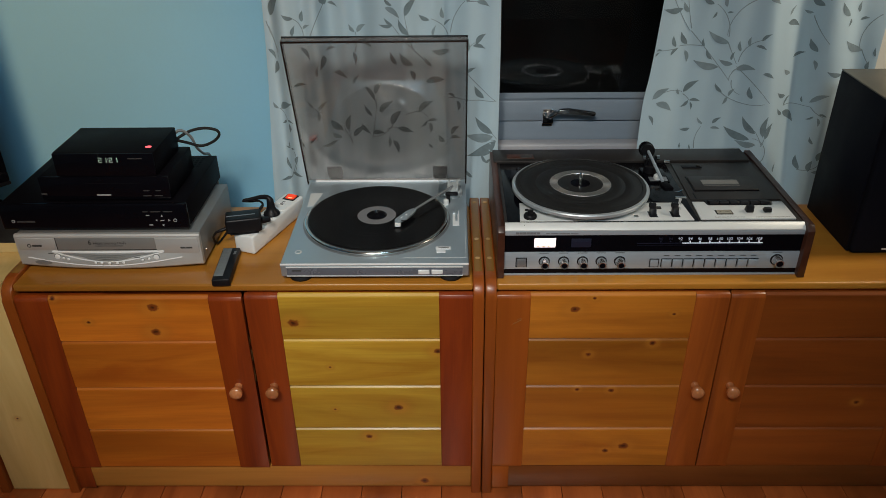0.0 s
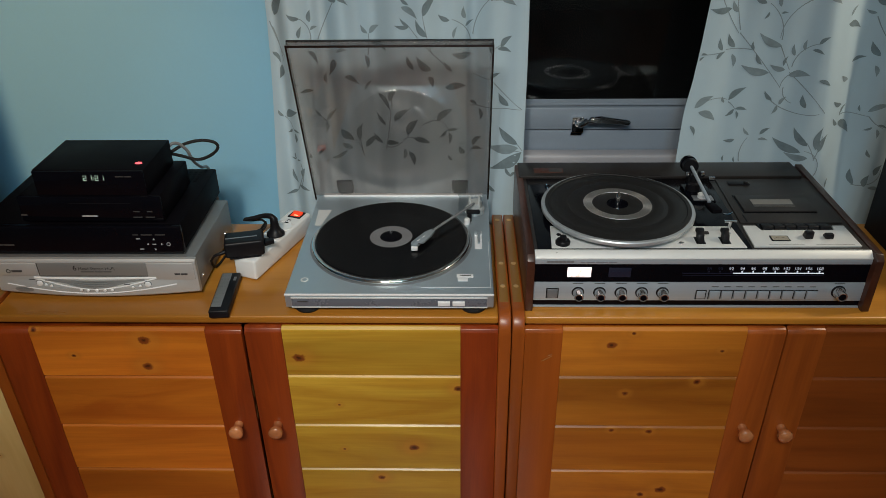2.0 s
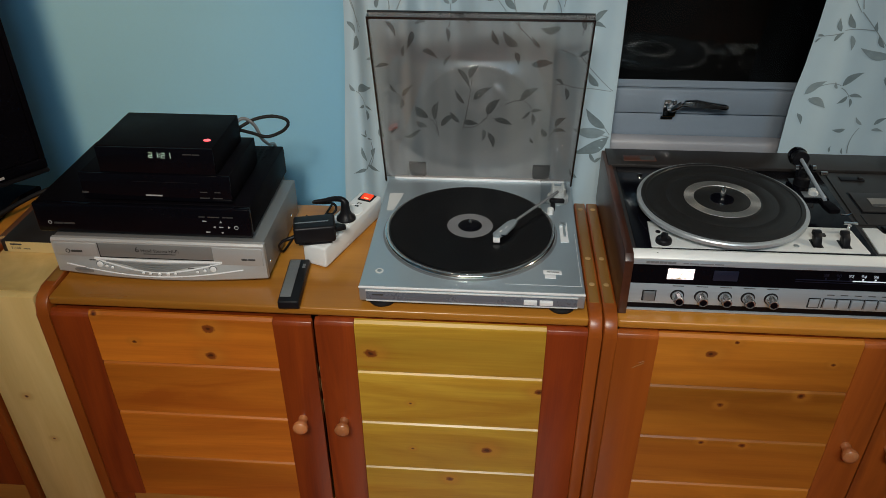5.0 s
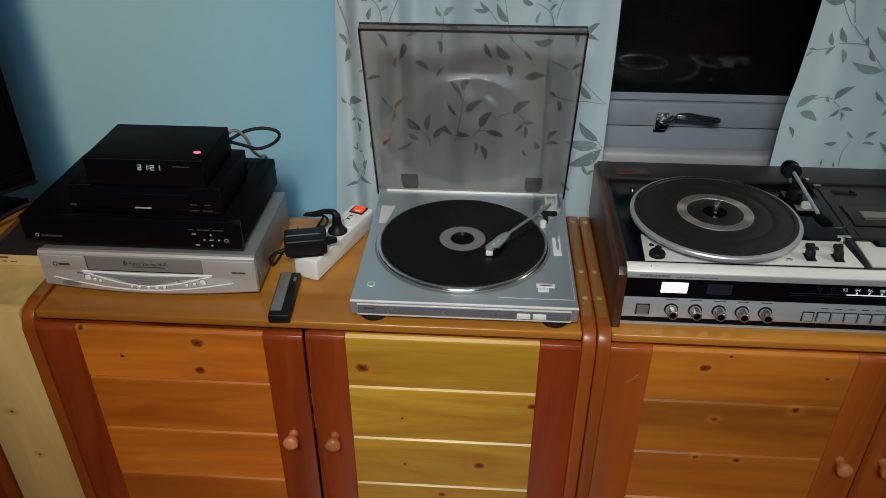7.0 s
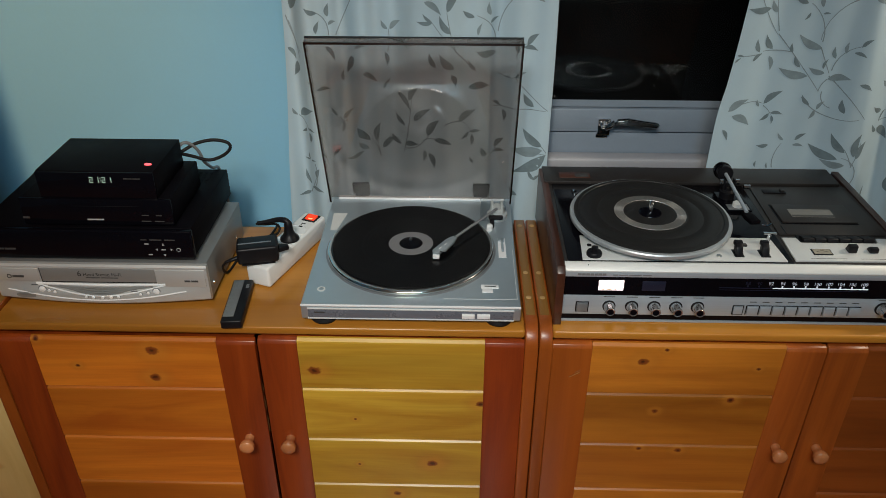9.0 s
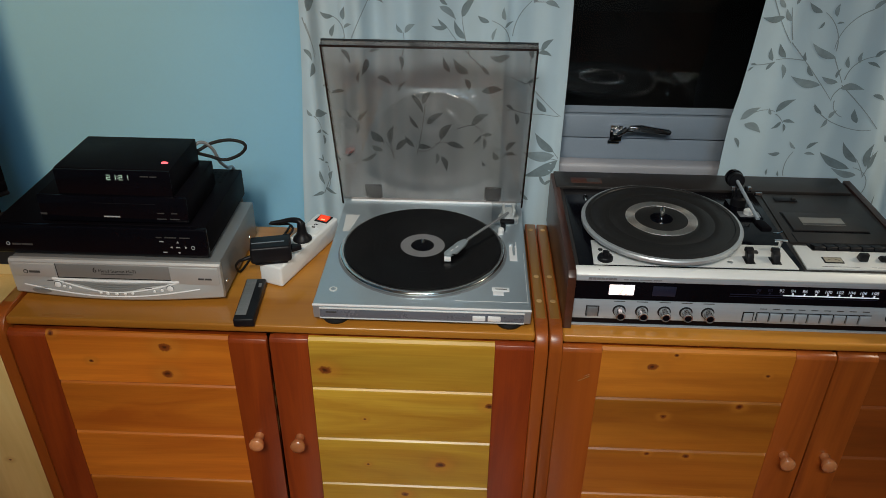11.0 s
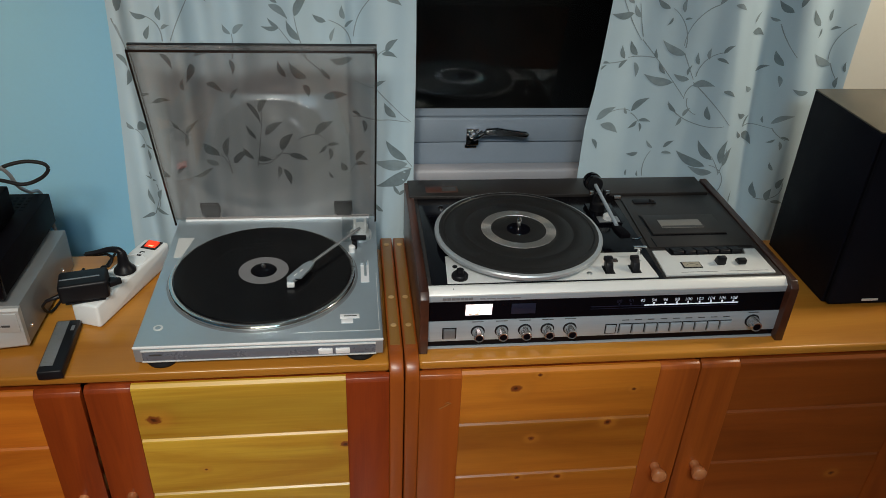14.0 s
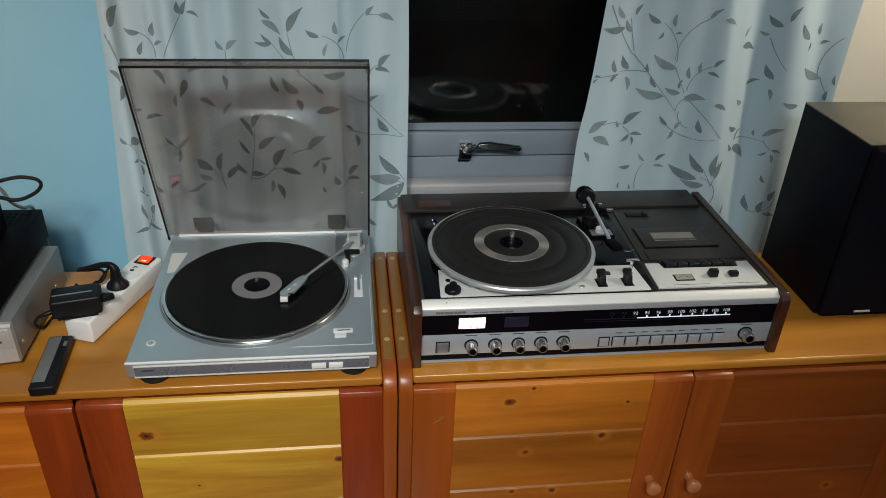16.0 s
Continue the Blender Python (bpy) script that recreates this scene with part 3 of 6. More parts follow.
def sprig(leaves, stems, x, z, ang, length, bend, count, size, bounds, rng):
    """A curved printed stem with paired leaves and a leaf at its tip."""
    steps = max(8, int(length / 0.008))
    px, pz, a = x, z, ang
    prev = None
    at = {int(steps * (0.25 + 0.72 * k / max(1, count))): k for k in range(count)}
    for s in range(steps + 1):
        ok = bounds[0](pz) + 0.003 < px < bounds[1](pz) - 0.003
        w = 0.0010 * (1 - 0.4 * s / steps)
        here = None
        if ok:
            nx_, nz_ = -math.sin(a) * w, math.cos(a) * w
            here = [stems.verts.new((px + q * nx_, fold(px + q * nx_, pz + q * nz_) - 0.0005, pz + q * nz_)) for q in (-1, 1)]
            if prev:
                stems.faces.new((prev[0], prev[1], here[1], here[0]))
        prev = here
        if s in at:
            for side in (1, -1):
                if rng.random() < 0.85:
                    la = a + side * rng.uniform(0.6, 1.05)
                    ls = size * rng.uniform(0.7, 1.1) * (1 - 0.25 * s / steps)
                    flat_leaf(leaves, px + 0.004 * math.cos(la), pz + 0.004 * math.sin(la), la, ls, rng.uniform(0.16, 0.22), bounds)
        px, pz, a = px + length / steps * math.cos(a), pz + length / steps * math.sin(a), a + bend / steps
    if size > 0:
        flat_leaf(leaves, px, pz, a, size, 0.19, bounds)


def printed(ob, cloth, bounds, sprigs, seed, single_leaves=(), single_stems=()):
    rng = random.Random(seed)
    leaves, stems, pale = bmesh.new(), bmesh.new(), bmesh.new()
    for x, z, ang, size in single_leaves:
        flat_leaf(pale if rng.random() < 0.3 else leaves, x, z, radians(ang), size * 1.05, rng.uniform(0.145, 0.20), bounds)
    for x, z, ang, length, bend in single_stems:
        sprig(leaves, stems, x, z, radians(ang), length, radians(bend), 0, 0.0, bounds, rng)
    for x, z, ang, length, bend, count, size in sprigs:
        sprig(leaves, stems, x, z, radians(ang), length, radians(bend), count, size, bounds, rng)
    a = part("leaf_pattern", leaves, LEAFPRINT, cloth, "grey-green printed leaf sprays", smooth=80)
    c = part("leaf_pattern", pale, PALEPRINT, cloth, "fainter printed leaves", smooth=80) if single_leaves else a
    tagged(c, kind="stuff")
    b = part("stem_pattern", stems, STEMPRINT, cloth, "thin grey printed stems", smooth=80)
    tagged(a, kind="stuff"), tagged(b, kind="stuff")


LEFT = (lambda z: -0.399 + 0.045 * (min(z, 1.05) - 1.0) + 0.003 * math.sin(9 * z), lambda z: 0.122 + 0.02 * (0.66 - z) + 0.003 * math.sin(8 * z))
RIGHT = (lambda z: 0.444 + 0.012 * (0.5 + 0.5 * math.tanh((z - 0.815) / 0.04)) + 0.055 * max(0, z - 0.86), lambda z: 0.960 + 0.01 * math.sin(5 * z))
c1, cloth1 = curtain("curtain", *LEFT, "pale blue-white curtain with printed grey leaf sprays, drawn aside")
c2, cloth2 = curtain("curtain", *RIGHT, "pale curtain with printed grey leaf sprays and deep folds")
# printed leaves: foot x and z, heading, length
LEAVES_TOP = [(-0.384, 0.974, 58, 0.052), (-0.330, 0.972, 150, 0.024), (-0.313, 0.963, 83, 0.024), (-0.313, 0.948, 29, 0.018), (-0.334, 0.936, 74, 0.022), (-0.259, 0.998, -21, 0.022),
    (-0.265, 0.994, 71, 0.024), (-0.267, 0.996, 98, 0.022), (-0.203, 0.934, 120, 0.022), (-0.199, 0.934, 42, 0.027), (-0.197, 0.916, -18, 0.035), (-0.209, 0.891, -84, 0.028),
    (-0.259, 0.911, 49, 0.011), (-0.269, 0.897, 3, 0.020), (-0.288, 0.844, 85, 0.022), (-0.274, 0.887, -105, 0.030), (-0.256, 0.843, -19, 0.031), (-0.341, 0.827, -7, 0.024),
    (-0.357, 0.840, 11, 0.015), (-0.379, 0.876, -107, 0.031), (-0.396, 0.902, -59, 0.027), (-0.320, 0.908, -60, 0.032), (-0.214, 0.818, 52, 0.024), (-0.187, 0.811, -49, 0.037)]
LEAVES_UPPER = [(-0.130, 0.997, -34, 0.036), (-0.115, 1.001, 137, 0.023), (-0.088, 0.981, 54, 0.044), (-0.081, 0.941, 122, 0.038), (-0.115, 0.960, 180, 0.029), (-0.115, 0.960, 140, 0.023),
    (-0.037, 0.966, 148, 0.025), (-0.006, 0.965, 99, 0.024), (-0.006, 0.950, 34, 0.018), (-0.030, 0.932, 70, 0.023), (0.044, 1.000, 49, 0.021), (0.066, 1.001, -21, 0.028),
    (0.065, 0.910, 46, 0.030), (0.058, 0.907, -15, 0.028), (0.049, 0.895, 90, 0.027), (0.007, 0.892, 166, 0.040), (-0.109, 0.875, 115, 0.029), (-0.074, 0.873, 133, 0.040),
    (-0.033, 0.867, 127, 0.025), (-0.079, 0.863, -74, 0.026), (-0.047, 0.833, -7, 0.041), (0.044, 0.845, 30, 0.024), (0.118, 0.829, 154, 0.041), (-0.164, 0.801, 57, 0.038)]
LEAVES_LOWER = [(-0.384, 0.762, 35, 0.038), (-0.390, 0.762, 118, 0.019), (-0.369, 0.739, -4, 0.016), (-0.372, 0.739, -135, 0.017), (-0.365, 0.733, -90, 0.021), (-0.305, 0.769, 127, 0.020),
    (-0.293, 0.765, 42, 0.025), (-0.293, 0.762, -102, 0.025), (-0.319, 0.682, 45, 0.023), (-0.332, 0.680, 117, 0.020), (-0.247, 0.702, 126, 0.039), (-0.233, 0.704, 77, 0.041),
    (-0.250, 0.682, 135, 0.027), (-0.261, 0.678, 174, 0.029), (-0.220, 0.692, 38, 0.036), (-0.371, 0.670, 94, 0.014), (-0.371, 0.670, -176, 0.013), (-0.368, 0.668, 24, 0.012),
    (-0.374, 0.611, 109, 0.031), (-0.358, 0.635, 70, 0.023), (-0.372, 0.606, -4, 0.027), (-0.377, 0.591, -164, 0.026), (-0.154, 0.762, 40, 0.043), (-0.127, 0.734, 56, 0.042)]
LEAVES_FOOT = [(-0.113, 0.727, -13, 0.035), (-0.173, 0.745, 131, 0.028), (-0.173, 0.704, 20, 0.030), (-0.182, 0.700, 132, 0.028), (-0.133, 0.704, -97, 0.026), (-0.124, 0.697, -72, 0.033),
    (-0.065, 0.764, 33, 0.040), (-0.045, 0.741, -135, 0.020), (-0.043, 0.741, -5, 0.022), (-0.039, 0.735, -90, 0.024), (-0.006, 0.678, 118, 0.026), (0.009, 0.692, 49, 0.029),
    (0.008, 0.682, 10, 0.023), (-0.034, 0.673, 118, 0.015), (0.024, 0.777, -85, 0.024), (0.004, 0.793, -39, 0.019), (0.084, 0.787, 127, 0.034), (0.105, 0.703, 136, 0.053),
    (0.107, 0.695, 177, 0.063), (0.114, 0.684, -150, 0.075), (0.123, 0.693, 98, 0.053), (0.094, 0.628, 121, 0.026), (0.092, 0.628, 43, 0.018), (0.060, 0.589, 130, 0.026)]
# printed stems: foot x and z, heading, length, bend
STEMS_UPPER = [(-0.298, 0.931, 66, 0.090, -3), (-0.313, 0.928, 87, 0.053, 59), (-0.204, 0.891, 78, 0.044, 19), (-0.394, 0.963, -78, 0.072, 19), (-0.071, 0.904, 107, 0.079, -10),
    (-0.073, 0.910, 132, 0.065, -4), (0.005, 0.913, 94, 0.071, 68), (0.009, 0.932, 83, 0.080, -38), (0.044, 1.003, -5, 0.023, 1), (0.045, 0.885, 89, 0.037, -76),
    (-0.034, 0.865, 134, 0.060, -5), (0.046, 0.845, -51, 0.102, 15), (0.010, 0.851, -23, 0.035, 26)]
STEMS_LOWER = [(-0.388, 0.762, -29, 0.030, -42), (-0.302, 0.769, -52, 0.020, 67), (-0.225, 0.669, 93, 0.043, 56), (-0.225, 0.669, 96, 0.041, 8), (-0.359, 0.666, -74, 0.057, -48),
    (-0.176, 0.686, 78, 0.124, 7), (-0.173, 0.696, 21, 0.063, 38), (-0.137, 0.723, 27, 0.029, -37), (-0.093, 0.761, 28, 0.060, -101), (0.005, 0.782, 2, 0.112, -8),
    (0.129, 0.666, 120, 0.052, 9), (0.126, 0.673, 132, 0.060, 95), (-0.390, 0.952, -71, 0.069, -10), (-0.008, 0.666, 42, 0.037, 27), (-0.377, 0.590, 66, 0.060, 4)]
rng = random.Random(3)
UPPER_SPRAYS = [(-0.30 + 0.13 * (k % 4) + rng.uniform(-0.03, 0.03), 1.06 + 0.13 * k, rng.uniform(50, 130), rng.uniform(0.07, 0.15), rng.uniform(-25, 25), 3, 0.036) for k in range(7)]
printed(c1, cloth1, LEFT, UPPER_SPRAYS, 5, LEAVES_TOP + LEAVES_UPPER + LEAVES_LOWER + LEAVES_FOOT, STEMS_UPPER + STEMS_LOWER)
# printed leaves: foot x and z, heading, length
SPRAY_TOP = [(0.509, 0.983, 180, 0.041), (0.524, 0.975, 122, 0.026), (0.506, 1.000, 124, 0.027), (0.526, 1.005, 59, 0.023), (0.573, 0.993, 146, 0.029), (0.599, 0.987, 90, 0.024),
    (0.602, 0.975, 9, 0.012), (0.581, 0.977, -120, 0.016), (0.616, 0.911, 151, 0.050), (0.529, 0.906, 121, 0.031), (0.504, 0.901, 108, 0.026), (0.494, 0.884, 41, 0.021),
    (0.526, 0.893, -77, 0.028), (0.566, 0.901, 103, 0.018), (0.586, 0.873, 122, 0.026), (0.603, 0.857, 166, 0.055), (0.631, 0.865, 163, 0.030), (0.639, 0.854, 3, 0.038),
    (0.626, 0.873, 75, 0.020), (0.643, 0.894, 103, 0.023), (0.659, 0.905, 90, 0.021), (0.462, 0.896, -13, 0.013), (0.460, 0.882, 42, 0.013), (0.683, 0.789, 109, 0.028)]
SPRAY_FOLDS = [(0.656, 1.004, 44, 0.028), (0.682, 1.006, -23, 0.025), (0.739, 0.968, 50, 0.023), (0.737, 0.953, -18, 0.035), (0.680, 0.919, 41, 0.023), (0.671, 0.908, -20, 0.023),
    (0.695, 0.848, -24, 0.027), (0.817, 0.888, 124, 0.032), (0.814, 0.869, -75, 0.023), (0.773, 0.872, 28, 0.026), (0.773, 0.836, 148, 0.026), (0.817, 0.998, 60, 0.032),
    (0.809, 0.988, 145, 0.032), (0.792, 0.971, 164, 0.018), (0.918, 0.887, 151, 0.050), (0.868, 0.965, 128, 0.037), (0.873, 0.960, -103, 0.018), (0.891, 0.971, 90, 0.022),
    (0.897, 0.955, 13, 0.018), (0.936, 0.844, 90, 0.021), (0.945, 0.876, 99, 0.020), (0.878, 0.838, 168, 0.034), (0.547, 0.660, 90, 0.014), (0.571, 0.659, 103, 0.013)]
SPRAY_LOW = [(0.451, 0.817, 20, 0.030), (0.466, 0.784, 33, 0.042), (0.475, 0.775, -29, 0.043), (0.449, 0.760, -105, 0.024), (0.462, 0.746, -63, 0.025), (0.536, 0.797, 43, 0.040),
    (0.528, 0.791, 113, 0.015), (0.550, 0.778, -133, 0.022), (0.552, 0.779, -5, 0.023), (0.555, 0.774, -81, 0.018), (0.619, 0.800, 130, 0.025), (0.634, 0.792, 57, 0.020),
    (0.631, 0.790, -111, 0.019), (0.610, 0.725, 41, 0.023), (0.590, 0.722, 131, 0.021), (0.608, 0.714, -3, 0.020), (0.563, 0.711, -172, 0.022), (0.694, 0.693, 155, 0.061),
    (0.704, 0.708, 130, 0.048), (0.710, 0.681, 171, 0.044), (0.722, 0.700, 85, 0.048), (0.728, 0.696, 72, 0.038)]
SPRAY_FOOT = [(0.769, 0.786, 153, 0.030), (0.768, 0.764, 47, 0.025), (0.769, 0.750, -41, 0.045), (0.767, 0.744, 133, 0.025), (0.825, 0.771, 28, 0.041), (0.813, 0.769, 102, 0.014),
    (0.841, 0.739, -149, 0.017), (0.849, 0.745, -17, 0.017), (0.849, 0.736, -79, 0.020), (0.853, 0.671, 118, 0.019), (0.840, 0.602, 109, 0.037), (0.858, 0.601, 84, 0.029),
    (0.869, 0.632, 73, 0.027), (0.865, 0.601, 0, 0.022), (0.772, 0.603, 82, 0.022)]
# printed stems: foot x and z, heading, length, bend
VINE_UPPER = [(0.477, 1.024, -64, 0.106, 12), (0.534, 0.935, -46, 0.141, -5), (0.534, 0.940, 106, 0.062, -4), (0.656, 1.004, -153, 0.095, 70), (0.613, 0.924, 89, 0.081, 60),
    (0.613, 0.914, -63, 0.055, 2), (0.562, 0.903, -185, 0.051, 13), (0.510, 0.898, -171, 0.048, -9), (0.642, 0.871, 84, 0.073, -79), (0.640, 0.860, -40, 0.115, -9),
    (0.639, 0.854, -134, 0.030, 52), (0.635, 0.829, -91, 0.043, 81), (0.602, 0.815, -49, 0.122, 65)]
VINE_LOWER = [(0.466, 0.784, 40, 0.073, -64), (0.536, 0.793, -31, 0.025, -32), (0.728, 0.639, 64, 0.076, 116), (0.722, 0.681, 115, 0.040, 13), (0.722, 0.677, 75, 0.055, 17),
    (0.794, 0.965, -64, 0.072, 20), (0.938, 0.968, -141, 0.084, 69), (0.916, 0.891, -65, 0.039, 13), (0.768, 0.764, 0, 0.062, -7), (0.830, 0.761, -52, 0.036, 33),
    (0.580, 0.661, 103, 0.057, -48), (0.836, 0.602, -2, 0.073, 112)]
UPPER_SPRAYS = [(0.53 + 0.11 * (k % 4) + rng.uniform(-0.02, 0.02), 1.06 + 0.13 * k, rng.uniform(50, 130), rng.uniform(0.07, 0.15), rng.uniform(-25, 25), 3, 0.036) for k in range(7)]
printed(c2, cloth2, RIGHT, UPPER_SPRAYS, 9, SPRAY_TOP + SPRAY_FOLDS + SPRAY_LOW + SPRAY_FOOT, VINE_UPPER + VINE_LOWER)

# ---- cabinets ----
WORK = 0.562


def side_profile():
    """The outline of a side panel: straight back, rounded front shoulder."""
    pts = [(1.575, 0.0), (1.575, 0.568)]
    for k in range(9):
        a = radians(90 + 90 * k / 8)
        pts.append((1.232 + 0.036 * math.cos(a), 0.532 + 0.036 * math.sin(a)))
    return pts + [(1.196, 0.0)]


def cabinet(x0, x1, planks, label, stiles=(STILE,) * 4, rail=RAIL, drop=(0.0, 0.0), edge=SIDE_TOP, gap=0.0025):
    mid = (x0 + x1) / 2
    cab = thing("pine_cabinet", (mid, 1.39, 0.0), label, "cabinet", "row of pine cabinets")
    for a in (x0, x1 - 0.022):
        side = part("side_panel", prism(side_profile(), "x", a, a + 0.022, 0.003), SIDE, cab, "red-stained side panel with a rounded shoulder")
        part("top_edge", box(a + 0.003, a + 0.019, 1.245, 1.572, 0.566, 0.5688, 0.001), edge, side)
        for y in (1.295, 1.374, 1.548):
            part("dowel_plug", lathe([(0.0048, 0.566), (0.0048, 0.5694), (0.004, 0.5697), (0, 0.5697)], a + 0.011, y, 16), PLUGWOOD, side)
    part("worktop", box(x0 + 0.0222, x1 - 0.0222, 1.208, 1.545, 0.546, WORK, 0.004, 3), TOPBOARD, cab, "lacquered pine top board")
    part("back_panel", box(x0 + 0.0222, x1 - 0.0222, 1.535, 1.543, 0.02, 0.5455), RAIL, cab)
    part("base_rail", box(x0 + 0.0222, x1 - 0.0222, 1.206, 1.224, 0.012, 0.079, 0.003), rail, cab)
    part("bottom_shelf", box(x0 + 0.0222, x1 - 0.0222, 1.224, 1.534, 0.066, 0.080), RAIL, cab)
    part("foot_block", box(x0 + 0.0225, x0 + 0.060, 1.2035, 1.2058, 0.010, 0.078, 0.0008), stiles[0], cab)
    for z0, z1 in ((0.318, 0.352), (0.372, 0.400), (0.416, 0.432)):
        part("magnet_catch", box(mid - 0.0020, mid + 0.0020, 1.2125, 1.2160, z0, z1, 0.0004), PLUGWOOD, cab, "pale catch seen in the gap of the doors")
    for n, (a, b) in enumerate(((x0 + 0.0224, mid - gap), (mid + gap, x1 - 0.0224))):
        board = planks[n]
        door = part("door", box(a + 0.004, b - 0.004, 1.210, 1.220, 0.085 - drop[n], 0.541 - drop[n]), STILE, cab, "pine door of four boards between red-stained stiles")
        for k, (s0, s1) in enumerate(((a, a + 0.066), (b - 0.066, b))):
            part("stile", prism([(1.2105, 0.083 - drop[n]), (1.2105, 0.5435 - drop[n]), (1.2090, 0.5435 - drop[n]), (1.2015, 0.5405 - drop[n]), (1.1985, 0.5340 - drop[n]), (1.1985, 0.085 - drop[n]), (1.2000, 0.083 - drop[n])], "x", s0, s1, 0.0012), stiles[2 * n + k], door)
        joints = [z - drop[n] for z in (0.083, 0.196, 0.314, 0.435, 0.5435)]
        for z0, z1 in zip(joints, joints[1:]):
            part("plank", prism([(1.2098, z0), (1.2098, z1 - 0.0004), (1.2058, z1 - 0.0006), (1.2010, z1 - 0.0050), (1.2003, z1 - 0.0078), (1.2003, z0 + 0.002), (1.2018, z0 + 0.0004)], "x", a + 0.0662, b - 0.0662), board, door, smooth=8)
        kx = (b - 0.036) if n == 0 else (a + 0.034)
        turned = Matrix.Translation((kx, 1.1985, 0.316)) @ pose(0, 0, 0, 90)
        part("knob", lathe([(0, 0), (0.0085, 0), (0.0088, 0.004), (0.0084, 0.008), (0.0092, 0.012), (0.0118, 0.017), (0.0136, 0.022), (0.0132, 0.027), (0.0095, 0.0308), (0.004, 0.0322), (0, 0.0325)], 0, 0, 28, turned), KNOBWOOD, door, "turned glossy wooden knob")
    return cab


cabinet(-0.8725, 0.0735, (PLANK_ORANGE, PLANK_YELLOW), "orange pine two-door cabinet carrying a record deck and video players", drop=(0.004, 0.0))
# this cabinet takes the dimmed board, stile and rail copies
cabinet(0.0756, 1.0270, (PLANK_HONEY, PLANK_RED_DIM), "orange pine two-door cabinet carrying a music centre and speaker", (STILE_LIGHT, STILE_DIM, STILE_DIM, STILE_DIM), RAIL_DIM, gap=0.0012)
part("scratch_mark", join(tube([(0.1300, 1.1983, 0.4725), (0.1480, 1.1983, 0.4840)], 0.0007, 4, False), tube([(0.1390, 1.1983, 0.4835), (0.1470, 1.1983, 0.4875)], 0.0005, 4, False)), SIDE_TOP, bpy.data.objects["door.002"], "pale scratch in the stain")
cabinet(-1.9580, -1.0120, (PLANK_RED_DIM, PLANK_RED_DIM), "red-stained pine two-door cabinet beneath a television", edge=SIDE_BROWN)

pale = thing("narrow_shelf_unit", (-0.942, 1.38, 0.0), "narrow pale unstained pine unit wedged between two cabinets", "shelf unit")
part("front_board", box(-1.008, -0.876, 1.205, 1.225, 0.004, 0.561, 0.002), PALE, pale)
part("top_board", box(-1.008, -0.876, 1.2252, 1.53, 0.545, 0.561, 0.002), PALE, pale)
part("back_board", box(-1.008, -0.876, 1.532, 1.545, 0.004, 0.561, 0.002), PALE, pale)
part("side_board", box(-1.008, -0.992, 1.2256, 1.5316, 0.004, 0.5446), PALE, pale)

cassette_box = thing("video_tape", (-0.95, 1.38, 0.561), "black video tape with pale yellow spine label on narrow unit", "video tape")
# tape shell, long enough to stand in for the gap's shade as well
part("shell", box(-1.001, -0.900, 1.339, 1.525, 0.5615, 0.5845, 0.0015), BROWNBLACK, cassette_box)
part("spine_label", box(-0.992, -0.901, 1.3380, 1.3388, 0.5622, 0.5838), YELLOWCARD, cassette_box, "pale yellow spine label")
part("printed_name", bars(-0.984, 1.338, 0.5775, (0.022,), 0.003), PRINT, cassette_box)
part("lettering", lettering("E-180", 0.0075, FRONT(-0.983, 1.3374, 0.5685)), PRINT, cassette_box, "printed tape length")
part("printed_bars", bars(-0.960, 1.338, 0.5690, (0.012,), 0.0015), PRINT, cassette_box)


# ---- television ----
tv = thing("television", (-1.064, 1.390, 0.569), "black flat-screen television, switched off, standing angled in the corner", "television", turn=52)
# local x runs along the screen towards its far edge, which stands at x = 0.13
part("housing", box(-0.74, 0.142, 0.004, 0.045, 0.085, 0.580, 0.006, 3), BLACK, tv, local=True)
part("screen", box(-0.726, 0.130, -0.002, 0.0035, 0.108, 0.567), BLACKGLOSS, tv, "dark glossy screen", local=True)
part("bezel", join(box(-0.74, 0.142, -0.006, 0.0036, 0.085, 0.106, 0.003), box(-0.74, 0.142, -0.005, 0.0036, 0.568, 0.580, 0.002), box(0.131, 0.142, -0.005, 0.0036, 0.1065, 0.5675, 0.002), box(-0.74, -0.727, -0.005, 0.0036, 0.1065, 0.5675, 0.002)), BLACKGLOSS, tv, local=True)
part("trim_strip", box(-0.74, 0.142, -0.010, 0.03, 0.077, 0.0846, 0.003), BLACK, tv, local=True)
part("badge", box(0.045, 0.060, -0.0075, -0.0062, 0.091, 0.096), PRINT_LIGHT, tv, local=True)
part("neck", box(-0.16, -0.06, 0.01, 0.04, 0.010, 0.0766, 0.004), BLACK, tv, local=True)
part("foot", prism([(-1.36, 1.37), (-1.20, 1.245), (-1.058, 1.395), (-1.066, 1.510), (-1.040, 1.555), (-1.12, 1.562), (-1.26, 1.52)], "z", 0.5692, 0.5800, 0.003, 3), BLACKGLOSS, tv, "glossy black foot plate")
part("foot_edge", tube([(-1.196, 1.246, 0.5790), (-1.062, 1.388, 0.5790)], 0.0018, 8, False), DARKCHROME, tv)
cord = thing("television_cable", (-1.02, 1.45, 0.57), "black cable lying over the cabinet edge", "cable")
part("cord", tube([(-1.16, 1.30, 0.574), (-1.07, 1.42, 0.580), (-1.015, 1.50, 0.592), (-0.965, 1.535, 0.595), (-0.93, 1.56, 0.56), (-0.92, 1.60, 0.40)], 0.0045), RUBBER, cord)


